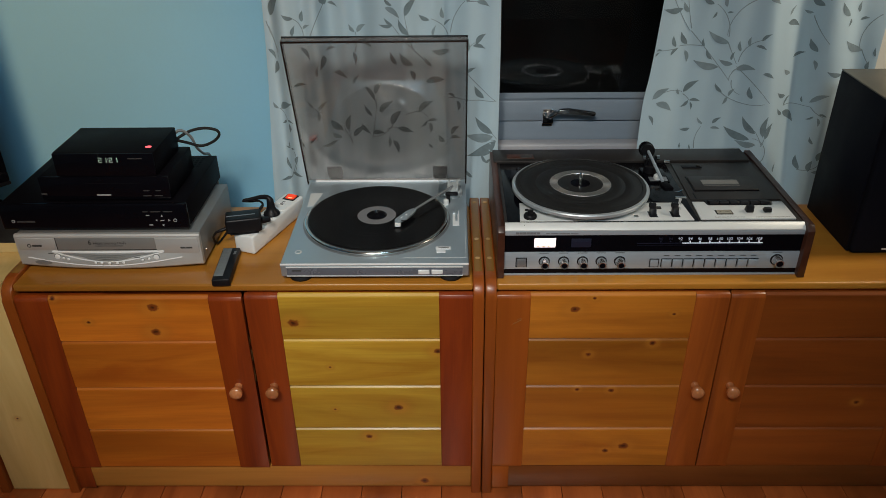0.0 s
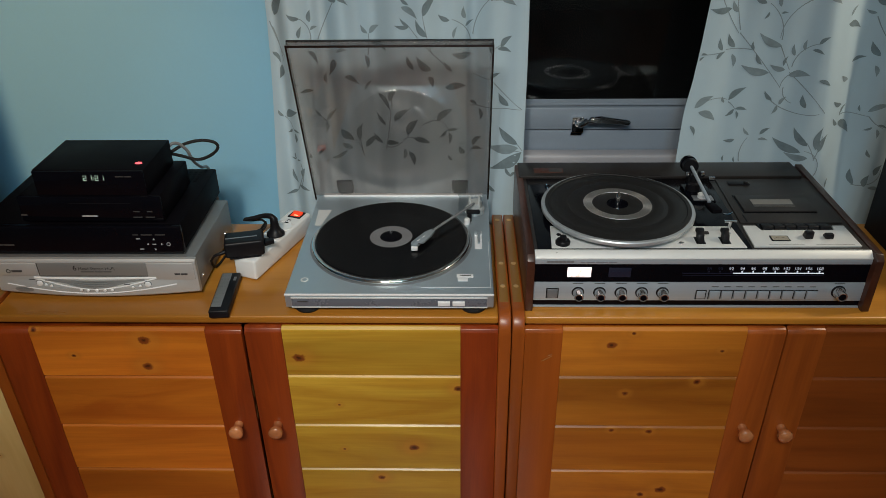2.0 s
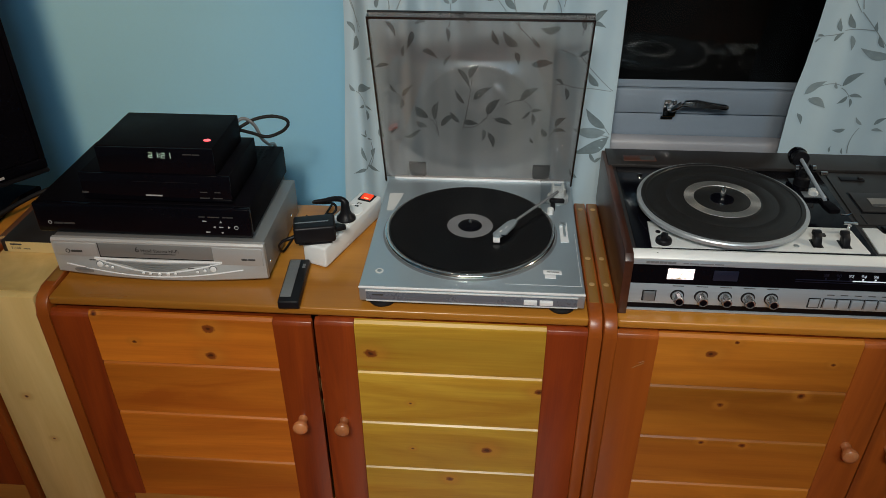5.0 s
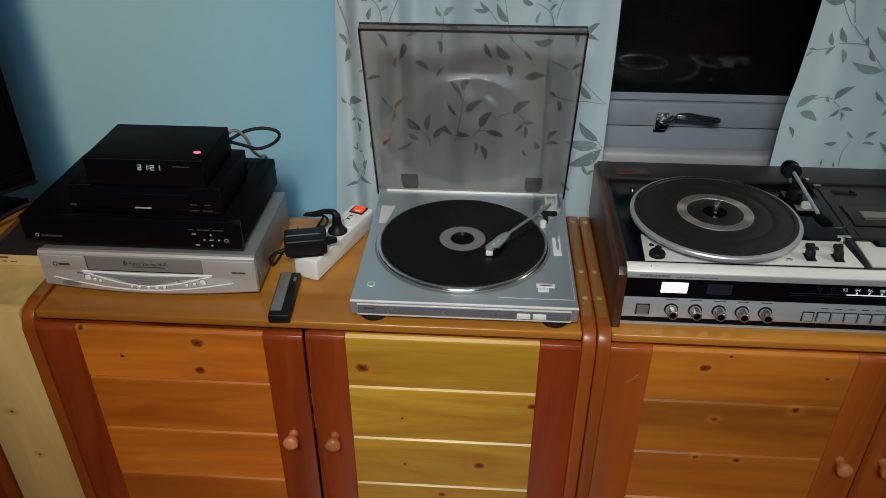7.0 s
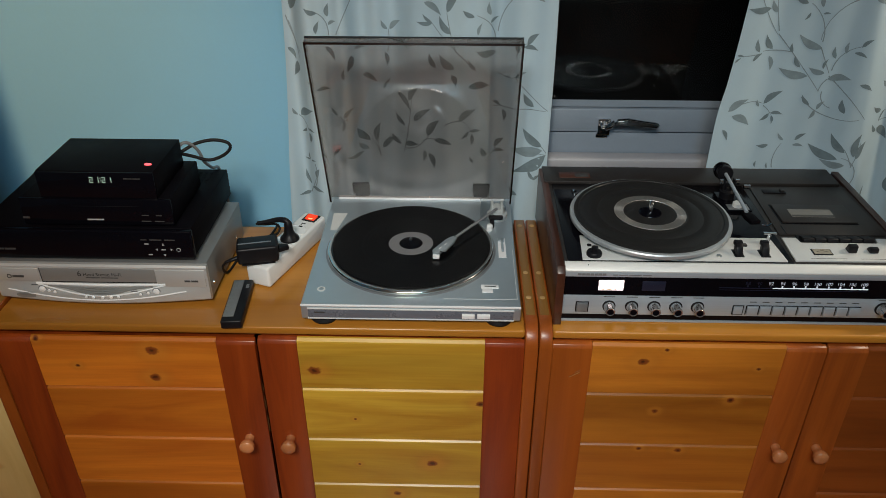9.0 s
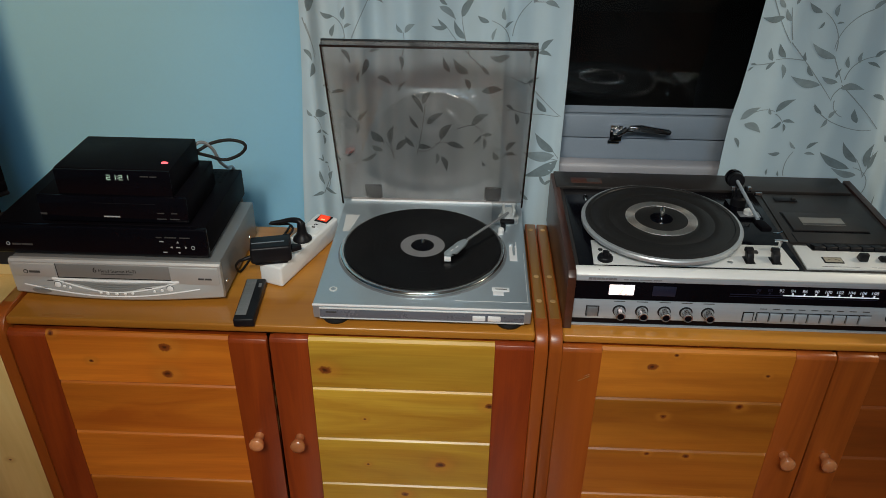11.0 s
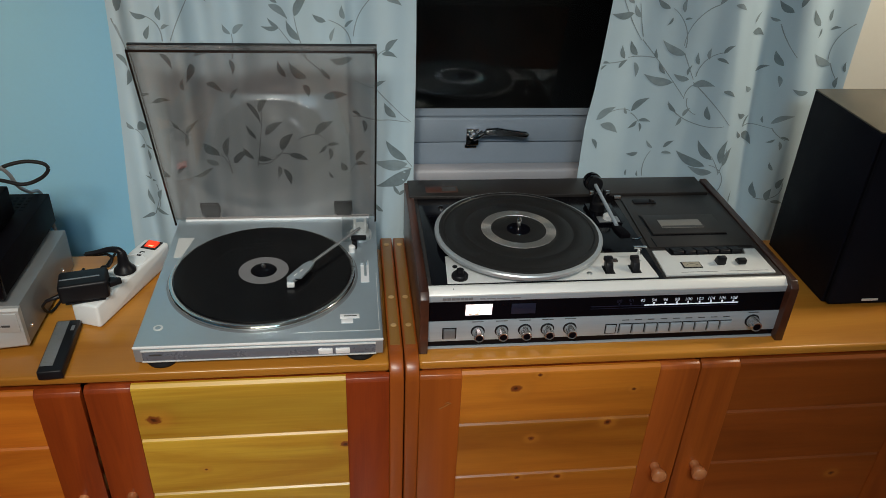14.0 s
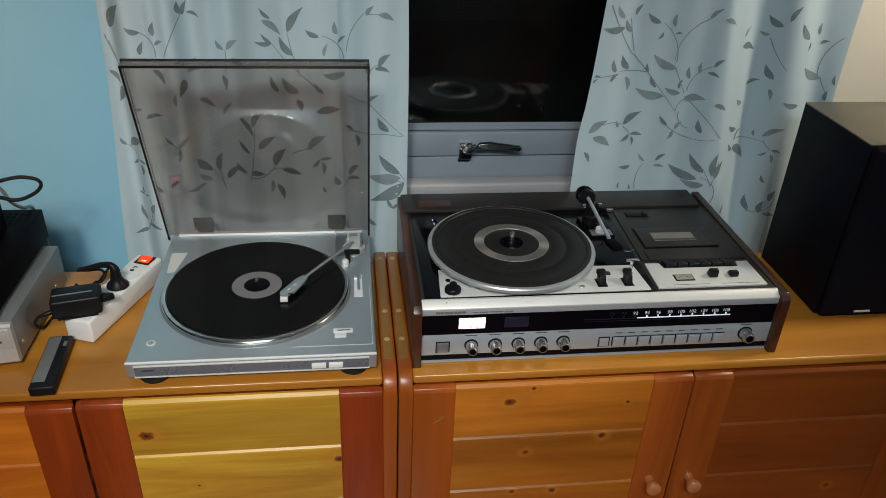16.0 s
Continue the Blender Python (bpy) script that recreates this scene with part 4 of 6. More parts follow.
# ---- video stack ----
def vcr():
    x0, x1, y0, y1, z0, z1 = -0.856, -0.488, 1.270, 1.503, 0.5675, 0.640
    v = thing("video_recorder", ((x0 + x1) / 2, 1.39, WORK), "silver video cassette recorder on the pine top", "video recorder")
    part("casing", box(x0 + 0.002, x1 - 0.002, y0 + 0.010, y1, z0, z1, 0.002), VCRCASE, v, "grey sheet-metal casing")

    def front(x, z):
        """The depth of the front, which bulges forward low in its middle."""
        s = (x - x0) / (x1 - x0)
        low = max(0.0, min(1.0, (0.606 - z) / 0.024))
        return y0 - 0.011 * math.sin(math.pi * s) * low * low * (3 - 2 * low)
    bm = bmesh.new()
    nx, nz = 40, 20
    rows = []
    for j in range(nz + 1):
        row = []
        for i in range(nx + 1):
            x = x0 + (x1 - x0) * i / nx
            foot = z0 + 0.004 - 0.0045 * math.sin(math.pi * i / nx)
            z = foot + (z1 - foot) * j / nz
            row.append(bm.verts.new((x, front(x, z) + (0.003 if j in (0, nz) else 0.0), z)))
        rows.append(row)
    for lo, hi in zip(rows, rows[1:]):
        for i in range(nx):
            bm.faces.new((lo[i], lo[i + 1], hi[i + 1], hi[i]))
    rim = rows[0] + [r[-1] for r in rows[1:-1]] + rows[-1][::-1] + [r[0] for r in rows[-2:0:-1]]
    back = [bm.verts.new((q.co.x, y0 + 0.0098, q.co.z)) for q in rim]
    for k in range(len(rim)):
        n = (k + 1) % len(rim)
        bm.faces.new((rim[k], back[k], back[n], rim[n]))
    face = part("front_panel", bm, VCRSILVER, v)
    fx0, fx1 = -0.774, -0.577
    part("cassette_flap", box(fx0, fx1, y0 - 0.0012, y0 + 0.001, 0.6070, 0.6335, 0.0006), FLAPGREY, face, "grey cassette flap")
    part("flap_gap", join(box(fx0 - 0.0016, fx0 - 0.0002, y0 - 0.0006, y0 + 0.001, 0.6068, 0.6335), box(fx0 - 0.0016, fx1, y0 - 0.0006, y0 + 0.001, 0.6050, 0.6068)), RUBBER, face, "dark gap round the flap")
    for a, b in ((x0 + 0.005, fx0 - 0.003), (fx1 + 0.001, x1 - 0.004)):
        part("side_flap", box(a, b, y0 - 0.0016, y0 + 0.001, 0.6075 if a < fx0 else 0.5990, 0.6325, 0.0008), VCRSILVER, face)

    def smile(a, b, z, sag, lift, r, name, material, label=""):
        pts = []
        for k in range(25):
            s = k / 24
            x, zz = a + (b - a) * s, z - sag * math.sin(math.pi * s)
            pts.append((x, front(x, zz) - lift, zz))
        part(name, tube(pts, r, 8, False), material, face, label)
        return pts
    smile(fx0 - 0.012, fx1 + 0.014, 0.6030, 0.0020, 0.0006, 0.0022, "trim_line", BRIGHT, "pale upper trim line")
    smile(fx0 - 0.010, fx1 + 0.012, 0.6010, 0.0165, 0.0004, 0.0013, "trim_line", BRIGHT, "pale curved trim line")
    for k in range(1, 5):
        smile(fx0 - 0.002 + 0.010 * k, fx1 + 0.002 - 0.010 * k, 0.5995 - 0.0006 * k, 0.0026 * k, 0.0003, 0.0019, "scoop", FLAPGREY)
    smile(x0 + 0.018, x1 - 0.040, 0.5905, 0.0150, 0.0002, 0.0012, "trim_line", BRIGHT, "pale lower trim line")
    for x, r in ((-0.777, 0.0056), (-0.765, 0.0028), (-0.755, 0.0028), (-0.700, 0.0026), (-0.688, 0.0030), (-0.672, 0.0032), (-0.657, 0.0030), (-0.644, 0.0028), (-0.606, 0.0026), (-0.593, 0.0028), (-0.579, 0.0054)):
        s_ = (x - fx0 + 0.012) / (fx1 - fx0 + 0.026)
        z = 0.5945 - 0.0125 * math.sin(math.pi * min(1, max(0, s_)))
        turned = Matrix.Translation((x, front(x, z) + 0.0006, z)) @ pose(0, 0, 0, 90)
        key = part("button", lathe([(0, 0), (r, 0), (r, 0.002), (r * 0.7, 0.003), (0, 0.0032)], 0, 0, 16, turned), BRIGHT, face, "pale round button")
        part("button_ring", lathe([(r * 1.02, 0.0004), (r * 1.3, 0.0004), (r * 1.3, 0.0009), (r * 1.02, 0.0009)], 0, 0, 16, turned), SILVER_DARK, key)
    part("badge", lathe([(0, 0), (0.0115, 0), (0.0105, 0.0016), (0, 0.0018)], 0, 0, 28, Matrix.Translation((-0.805, front(-0.805, 0.581) + 0.0005, 0.581)) @ Matrix.Diagonal((1.8, 1, 0.50, 1)) @ pose(0, 0, 0, 90)), FLAPGREY, face, "oval grey badge")
    part("badge_bars", bars(-0.817, front(-0.805, 0.583) - 0.0013, 0.5815, (0.007, 0.010), 0.0026), SILVER_DARK, face)
    part("lettering", join(lettering("6", 0.0150, FRONT(-0.711, y0 - 0.0015, 0.6185)), lettering("Head Stereo Hi-Fi", 0.0090, FRONT(-0.701, y0 - 0.0015, 0.6190))), BLACK, face, "black printed words")
    part("printed_bars", bars(-0.697, y0 - 0.0013, 0.6150, (0.024, 0.030), 0.0014), PRINT, face)
    part("printed_bars", join(lathe([(0.0026, 0), (0.0042, 0), (0.0042, 0.0006), (0.0026, 0.0006)], 0, 0, 20, Matrix.Translation((-0.829, y0 - 0.0015, 0.6170)) @ pose(0, 0, 0, 90)), bars(-0.823, y0 - 0.0016, 0.6148, (0.019,), 0.0042)), PRINT, face)
    part("printed_bars", bars(-0.528, y0 - 0.0017, 0.6095, (0.010, 0.012), 0.0034), PRINT, face)
    part("printed_bars", bars(-0.796, y0 - 0.0010, 0.5985, (0.011,), 0.0016), PRINT, face)
    part("printed_bars", bars(-0.622, front(-0.622, 0.592) - 0.0006, 0.5920, (0.011,), 0.0014), PRINT, face)
    part("socket", join(box(-0.551, -0.541, y0 - 0.0016, y0 + 0.002, 0.5845, 0.5905), box(-0.538, -0.528, y0 - 0.0016, y0 + 0.002, 0.5845, 0.5905), tube([(-0.560, y0 - 0.0008, 0.5880), (-0.550, y0 - 0.0012, 0.5925), (-0.524, y0 - 0.0008, 0.5930)], 0.0006, 5)), FLAPGREY, face)
    for x in (x0 + 0.04, x1 - 0.04):
        for y in (y0 + 0.04, y1 - 0.03):
            part("foot", lathe([(0, WORK), (0.010, WORK), (0.010, z0 + 0.001), (0, z0 + 0.001)], x, y, 16), RUBBER, v)
    for y in (y0 + 0.03, y1 - 0.05):
        part("screw", lathe([(0, 0), (0.0035, 0), (0.003, 0.0018), (0, 0.002)], 0, 0, 12, Matrix.Translation((x1 - 0.002, y, z0 + 0.022)) @ pose(0, 0, 0, 0, 90)), CHROME, v)


def receiver():
    x0, x1, y0, y1, z0, z1 = -0.878, -0.508, 1.283, 1.524, 0.646, 0.700
    v = thing("satellite_receiver", (-0.69, 1.41, 0.640), "glossy black satellite receiver resting on the video recorder", "receiver")
    case = part("casing", box(x0 + 0.002, x1 - 0.002, y0 + 0.012, y1, z0, z1, 0.002), BLACKCASE, v)
    face = part("front_panel", box(x0, x1, y0, y0 + 0.0118, z0 - 0.001, z1, 0.003, 3), BLACKGLOSS, v)
    for i in range(6):
        for j in range(5):
            part("vent_slot", box(x1 - 0.030 - 0.010 * i, x1 - 0.024 - 0.010 * i, y1 - 0.020 - 0.010 * j, y1 - 0.014 - 0.010 * j, z1, z1 + 0.0005), BLACKCASE, case)
    part("emblem", lathe([(0.0021, 0), (0.0034, 0), (0.0034, 0.0006), (0.0021, 0.0006)], 0, 0, 20, Matrix.Translation((x0 + 0.024, y0, z0 + 0.018)) @ pose(0, 0, 0, 90)), PRINT_LIGHT, face)
    part("printed_bars", bars(x0 + 0.031, y0, z0 + 0.0155, (0.015, 0.019), 0.0034), PRINT, face)
    part("key_names", bars(x1 - 0.086, y0, z0 + 0.037, (0.010, 0.020, 0.018), 0.0018, 0.005), PRINT, face)
    for dx, dz in ((-0.081, 0.029), (-0.078, 0.008), (-0.054, 0.018)):
        part("key_mark", bars(x1 + dx, y0, z0 + dz, (0.007,), 0.0018), PRINT_LIGHT, face)
    for dx, dz, a in ((-0.050, 0.029, 0), (-0.062, 0.019, 90), (-0.037, 0.019, -90), (-0.050, 0.008, 180)):
        tri = prism([(0.0022, -0.0016), (0, 0.0022), (-0.0022, -0.0016)], "y", -0.0006, 0)
        tri.transform(Matrix.Translation((x1 + dx, y0, z0 + dz)) @ pose(0, 0, 0, 0, -a, 0))
        part("arrow_key", tri, PRINT_LIGHT, face)
    part("power_key", lathe([(0.0026, 0), (0.0036, 0), (0.0036, 0.0006), (0.0026, 0.0006)], 0, 0, 20, Matrix.Translation((x1 - 0.025, y0, z0 + 0.019)) @ pose(0, 0, 0, 90)), PRINT_LIGHT, face)
    for x in (x0 + 0.04, x1 - 0.04):
        for y in (y0 + 0.04, y1 - 0.03):
            part("foot", lathe([(0, 0.640), (0.009, 0.640), (0.009, z0 + 0.001), (0, z0 + 0.001)], x, y, 14), RUBBER, v)


def disc_player():
    x0, x1, y0, y1, z0, z1 = -0.790, -0.537, 1.297, 1.450, 0.703, 0.752
    v = thing("disc_player", (-0.67, 1.38, 0.700), "black disc player lying on the receiver", "disc player")
    part("casing", box(x0 + 0.001, x1 - 0.001, y0 + 0.006, y1, z0, z1, 0.002), BLACKCASE, v)
    face = part("front_panel", box(x0, x1, y0, y0 + 0.0058, z0, z1, 0.002), BLACKGLOSS, v)
    part("printed_name", bars(x0 + 0.108, y0, z0 + 0.010, (0.028,), 0.0024), PRINT_LIGHT, face)
    part("disc_emblem", bars(x0 + 0.000, y0, z0 + 0.012, (0.011,), 0.0034), PRINT, face)
    part("key_marks", join(bars(x1 - 0.052, y0, z0 + 0.019, (0.012, 0.010), 0.0016, 0.012), bars(x1 - 0.054, y0, z0 + 0.008, (0.016, 0.016), 0.0018, 0.006)), PRINT, face)
    part("tray_line", box(x0 + 0.09, x0 + 0.20, y0 - 0.0003, y0, z0 + 0.036, z0 + 0.0365), RUBBER, face)
    for x in (x0 + 0.04, x1 - 0.04):
        for y in (y0 + 0.03, y1 - 0.03):
            part("foot", lathe([(0, 0.700), (0.008, 0.700), (0.008, z0 + 0.001), (0, z0 + 0.001)], x, y, 14), RUBBER, v)


SEGMENTS = {"1": "bc", "2": "abged"}


def clock_digit(ch, x, y, z, w, h, t=0.0008):
    ends = {"a": (0, h, w, h), "b": (w, h, w, h / 2), "c": (w, h / 2, w, 0), "d": (0, 0, w, 0), "e": (0, 0, 0, h / 2), "f": (0, h / 2, 0, h), "g": (0, h / 2, w, h / 2)}
    out = []
    for s in SEGMENTS[ch]:
        u0, v0, u1, v1 = ends[s]
        out.append(box(x + min(u0, u1) - t / 2, x + max(u0, u1) + t / 2, y - 0.0005, y, z + min(v0, v1) - t / 2, z + max(v0, v1) + t / 2))
    return join(*out)


def clock_box():
    x0, x1, y0, y1, z0, z1 = -0.752, -0.557, 1.300, 1.437, 0.7522, 0.800
    v = thing("set_top_box", (-0.655, 1.37, 0.752), "small black set-top box with a lit clock, on the disc player", "set-top box")
    part("casing", box(x0, x1, y0 + 0.004, y1, z0, z1, 0.002), BLACKCASE, v)
    face = part("front_panel", box(x0 + 0.001, x1 - 0.001, y0, y0 + 0.0038, z0, z1 - 0.001, 0.001), BLACKGLOSS, v)
    for ch, dx in (("2", 0.000), ("1", 0.009), ("2", 0.0195), ("1", 0.0285)):
        part("clock_digit", clock_digit(ch, -0.663 + dx * 1.06, y0, z1 - 0.0180, 0.0052, 0.0084, 0.0007), CLOCKGLOW, face, "glowing pale green digit")
    part("colon", join(box(-0.6455, -0.6445, y0 - 0.0005, y0, z1 - 0.0122, z1 - 0.0112), box(-0.6455, -0.6445, y0 - 0.0005, y0, z1 - 0.0160, z1 - 0.0150)), CLOCKGLOW, face)
    part("printed_marks", bars(x1 - 0.050, y0, z1 - 0.012, (0.014, 0.012), 0.0016), PRINT, face)
    part("standby_light", lathe([(0.0048, 0), (0.0042, 0.0012), (0, 0.0018)], 0, 0, 20, Matrix.Translation((-0.575, 1.331, z1)) @ Matrix.Diagonal((1.3, 0.8, 1, 1))), REDGLOW, v, "red standby light")


vcr()
receiver()
disc_player()
clock_box()
loop = thing("aerial_cable", (-0.53, 1.46, 0.757), "black coaxial cable looping behind the set-top box", "cable")
part("black_cord", tube([(-0.570, 1.437, 0.768), (-0.556, 1.448, 0.774), (-0.535, 1.458, 0.783), (-0.508, 1.466, 0.786), (-0.484, 1.468, 0.781), (-0.479, 1.468, 0.770), (-0.492, 1.465, 0.757), (-0.518, 1.460, 0.749), (-0.545, 1.452, 0.760), (-0.570, 1.437, 0.774)], 0.0030, 10), RUBBER, loop)
part("grey_cord", tube([(-0.566, 1.438, 0.780), (-0.556, 1.446, 0.788), (-0.545, 1.452, 0.784), (-0.535, 1.458, 0.768), (-0.531, 1.468, 0.742), (-0.53, 1.50, 0.715), (-0.53, 1.54, 0.69), (-0.53, 1.56, 0.6)], 0.0030, 10), SILVER_DARK, loop, "thin grey cable")

# ---- power strip with two plugs ----
strip = thing("power_strip", (-0.3835, 1.4245, WORK), "white three-socket power strip with a lit red switch", "power strip", turn=-20.5)
part("body", box(-0.0235, 0.0235, -0.103, 0.103, 0.001, 0.043, 0.005, 4), WHITEPLASTIC, strip, local=True)
for y in (-0.064, -0.010, 0.034):
    part("socket", lathe([(0.0205, 0.0425), (0.0205, 0.0442), (0.0180, 0.0446), (0.0175, 0.0432), (0, 0.0432)], 0, y, 32), WHITEPLASTIC, strip, local=True)
rocker = part("switch", prism([(0.0760, 0.043), (0.0760, 0.0445), (0.0845, 0.0450), (0.0930, 0.0480), (0.0930, 0.043)], "x", -0.0085, 0.0125, 0.0006), SWITCHGLOW, strip, "glowing red rocker switch", local=True)
part("switch_lamp", box(-0.002, 0.007, 0.0785, 0.0825, 0.0446, 0.0452, 0.0004), SWITCHHOT, rocker, "bright orange lamp in the switch", local=True)
part("switch_surround", join(box(-0.0120, 0.0160, 0.0715, 0.0755, 0.0425, 0.0446), box(-0.0120, 0.0160, 0.0935, 0.0970, 0.0425, 0.0446), box(-0.0120, -0.0090, 0.0755, 0.0935, 0.0425, 0.0446), box(0.0130, 0.0160, 0.0755, 0.0935, 0.0425, 0.0446)), BLACK, strip, local=True)
part("child_lock", join(box(-0.004, 0.003, 0.0470, 0.0485, 0.0425, 0.0440), box(-0.004, 0.003, 0.0600, 0.0615, 0.0425, 0.0440), box(-0.004, -0.0025, 0.0485, 0.0600, 0.0425, 0.0440), box(-0.0015, 0.003, 0.0490, 0.0550, 0.0425, 0.0438)), BLACK, strip, local=True)

adapter = thing("power_adapter", (-0.419, 1.352, WORK + 0.0445), "black mains adapter plugged into the power strip", "power adapter", turn=13)
part("body", box(-0.037, 0.035, -0.024, 0.022, 0.003, 0.0355, 0.005, 4), BLACK, adapter, local=True)
# the ridge's grey holds the highlight that runs along it
part("ridge", box(-0.034, 0.024, -0.006, -0.0032, 0.0352, 0.0366, 0.0006), SILVER_DARK, adapter, "thin ridge across the top, its highlight put into grey", local=True)
part("lower_shell", box(-0.030, 0.028, -0.0225, 0.020, 0.0004, 0.0032, 0.001), BLACK, adapter, local=True)
part("cable_boot", prism([(0.0352, -0.008), (0.0352, 0.010), (0.052, 0.0045), (0.054, -0.001)], "z", 0.012, 0.022, 0.0018, 3), BLACK, adapter, local=True)
part("strain_relief", tube([(-0.036, -0.010, 0.012), (-0.048, -0.013, 0.010), (-0.058, -0.011, 0.006)], 0.0042, 10, r2=0.0024), BLACK, adapter, local=True)
part("cord", tube([(-0.058, -0.011, 0.006), (-0.066, -0.002, -0.010), (-0.062, 0.030, -0.0405), (-0.040, 0.090, -0.0410), (-0.020, 0.150, -0.0410)], 0.0022), RUBBER, adapter, local=True)

plug = thing("mains_plug", (-0.378, 1.421, WORK + 0.0445), "black mains plug with a bent cable in the power strip", "plug", turn=-13)
part("body", lathe([(0, 0.0003), (0.0178, 0.0003), (0.0172, 0.004), (0.0122, 0.009), (0.0092, 0.016), (0.0078, 0.026), (0.0074, 0.034), (0.0050, 0.038), (0, 0.039)], 0, 0, 32), BLACK, plug, local=True)
part("cable_boot", tube([(0.002, 0.0, 0.032), (-0.006, 0.001, 0.0385), (-0.022, 0.001, 0.0375), (-0.040, -0.003, 0.0330), (-0.058, -0.008, 0.0300)], 0.0062, 12, r2=0.0036), BLACK, plug, local=True)
part("cord", tube([(-0.058, -0.008, 0.0300), (-0.061, -0.004, 0.0260), (-0.046, 0.002, 0.0240), (-0.028, 0.004, 0.0260), (-0.016, -0.004, 0.0230), (-0.020, -0.012, 0.0140), (-0.034, -0.008, 0.0080), (-0.056, 0.010, -0.0200), (-0.072, 0.040, -0.0412), (-0.080, 0.110, -0.0412)], 0.0022), RUBBER, plug, local=True)

# ---- remote control ----
rem = thing("remote_control", (-0.441, 1.263, WORK), "black remote control with a grey key panel on the pine top", "remote control", turn=4)
part("body", box(-0.0175, 0.0175, -0.0625, 0.0625, 0.0005, 0.0165, 0.003, 3), BLACK, rem, local=True)
part("key_panel", box(-0.0155, 0.0025, -0.049, 0.059, 0.0160, 0.0172, 0.0005), VCRCASE, rem, "grey key panel", local=True)
for j in range(9):
    for i in range(3):
        part("key", box(-0.0140 + 0.0052 * i, -0.0105 + 0.0052 * i, -0.044 + 0.0115 * j, -0.0385 + 0.0115 * j, 0.0171, 0.0175), VCRCASE, rem, local=True)
part("window", box(0.0085, 0.0135, 0.034, 0.046, 0.0163, 0.0170), SILVER_DARK, rem, local=True)

# ---- record deck with a smoked lid ----
TX0, TX1, TY0, TY1, TZ = -0.322, 0.043, 1.220, 1.606, 0.602
PX, PY = -0.149, 1.400


def record_deck():
    d = thing("record_player", (-0.14, 1.41, WORK), "silver automatic record player with its smoked lid raised", "record player")
    body = part("plinth", prism([(TY0, 0.573), (TY0 - 0.001, 0.597), (TY0 + 0.001, TZ), (TY1 - 0.012, TZ), (TY1, 0.592), (TY1, 0.570), (TY0 + 0.012, 0.570)], "x", TX0, TX1, 0.0022, 3), SILVER, d, "silver plastic plinth")
    part("front_recess", box(TX0 + 0.012, TX1 - 0.012, TY0 - 0.0022, TY0 + 0.001, 0.5765, 0.5935, 0.0006), STRIPGREY, body, "darker grey front strip")
    for z in (0.5745, 0.5938):
        part("trim_line", box(TX0 + 0.011, TX1 - 0.011, TY0 - 0.0034, TY0 + 0.001, z, z + 0.0018, 0.0005), ALU_PALE, body)
    # the lamp's highlight on the front edge, put in as a white strip
    part("edge_trim", box(TX0 - 0.0004, TX1 + 0.0004, TY0 - 0.0022, TY0 + 0.0012, 0.5985, 0.6022, 0.0012), BRIGHT, body, "white strip holding the front edge's highlight")
    for x in (-0.0545, -0.0290):
        part("push_button", box(x, x + 0.0215, TY0 - 0.006, TY0, 0.5800, 0.5885, 0.0012), BRIGHT, body, "silver push button")
    part("printed_name", bars(TX0 + 0.022, TY0 - 0.0022, 0.586, (0.018,), 0.0028), PRINT, body)
    for x in (TX0 + 0.035, TX1 - 0.035):
        for y in (TY0 + 0.020, TY1 - 0.05):
            part("foot", lathe([(0, WORK), (0.022, WORK), (0.024, 0.566), (0.022, 0.571), (0, 0.571)], x, y, 32), RUBBER, d, "round black rubber foot")
    part("rear_rim", prism([(TY1 - 0.014, TZ - 0.002), (TY1 - 0.013, TZ + 0.0035), (TY1 - 0.003, TZ + 0.0035), (TY1, TZ - 0.010)], "x", TX0 + 0.012, TX1 - 0.012, 0.001), BRIGHT, body)
    part("deck_emblem", lathe([(0.0042, TZ), (0.0070, TZ), (0.0070, TZ + 0.0008), (0.0042, TZ + 0.0008)], -0.294, 1.264, 24), ALU_PALE, body)
    part("sticker", prism([(-0.3115, 1.530), (-0.2840, 1.531), (-0.2890, 1.500), (-0.2960, 1.464), (-0.3085, 1.464)], "z", TZ, TZ + 0.0005), PALELABEL, body, "pale paper sticker")
    part("size_selector", join(box(-0.022, 0.008, 1.272, 1.283, TZ, TZ + 0.0012, 0.0004), box(-0.020, -0.002, 1.260, 1.272, TZ, TZ + 0.0010, 0.0004)), BRIGHT, body, "bright printed selector field")
    part("selector_slot", box(-0.016, 0.004, 1.2765, 1.2785, TZ + 0.001, TZ + 0.0016), PRINT, body)
    part("panel_line", join(box(-0.085, TX1 - 0.004, 1.2405, 1.2413, TZ, TZ + 0.0004), box(0.0375, 0.0383, 1.2413, 1.40, TZ, TZ + 0.0004)), ALU_PALE, body)
    part("well_rim", lathe([(0.1490, TZ - 0.001), (0.1490, TZ + 0.0004), (0.1562, TZ + 0.0004), (0.1566, TZ - 0.001)], PX, PY, 96), SILVER_DARK, body)
    plat = part("platter", lathe([(0, 0.6015), (0.147, 0.6015), (0.1505, 0.6020), *[(0.1485 + 0.0050 * math.cos(radians(a)), 0.6055 + 0.0050 * math.sin(radians(a))) for a in range(-30, 91, 10)], (0, 0.6105)], PX, PY, 128), POLISHED, d, "polished aluminium platter rim")
    part("mat", lathe([(0.1462, 0.6104), (0.1458, 0.6115), (0, 0.6115)], PX, PY, 96), RUBBER, plat)
    part("spindle", lathe([(0.0034, 0.6116), (0.0034, 0.6225), (0.0022, 0.6255), (0, 0.6260)], PX, PY, 20), CHROME, plat)
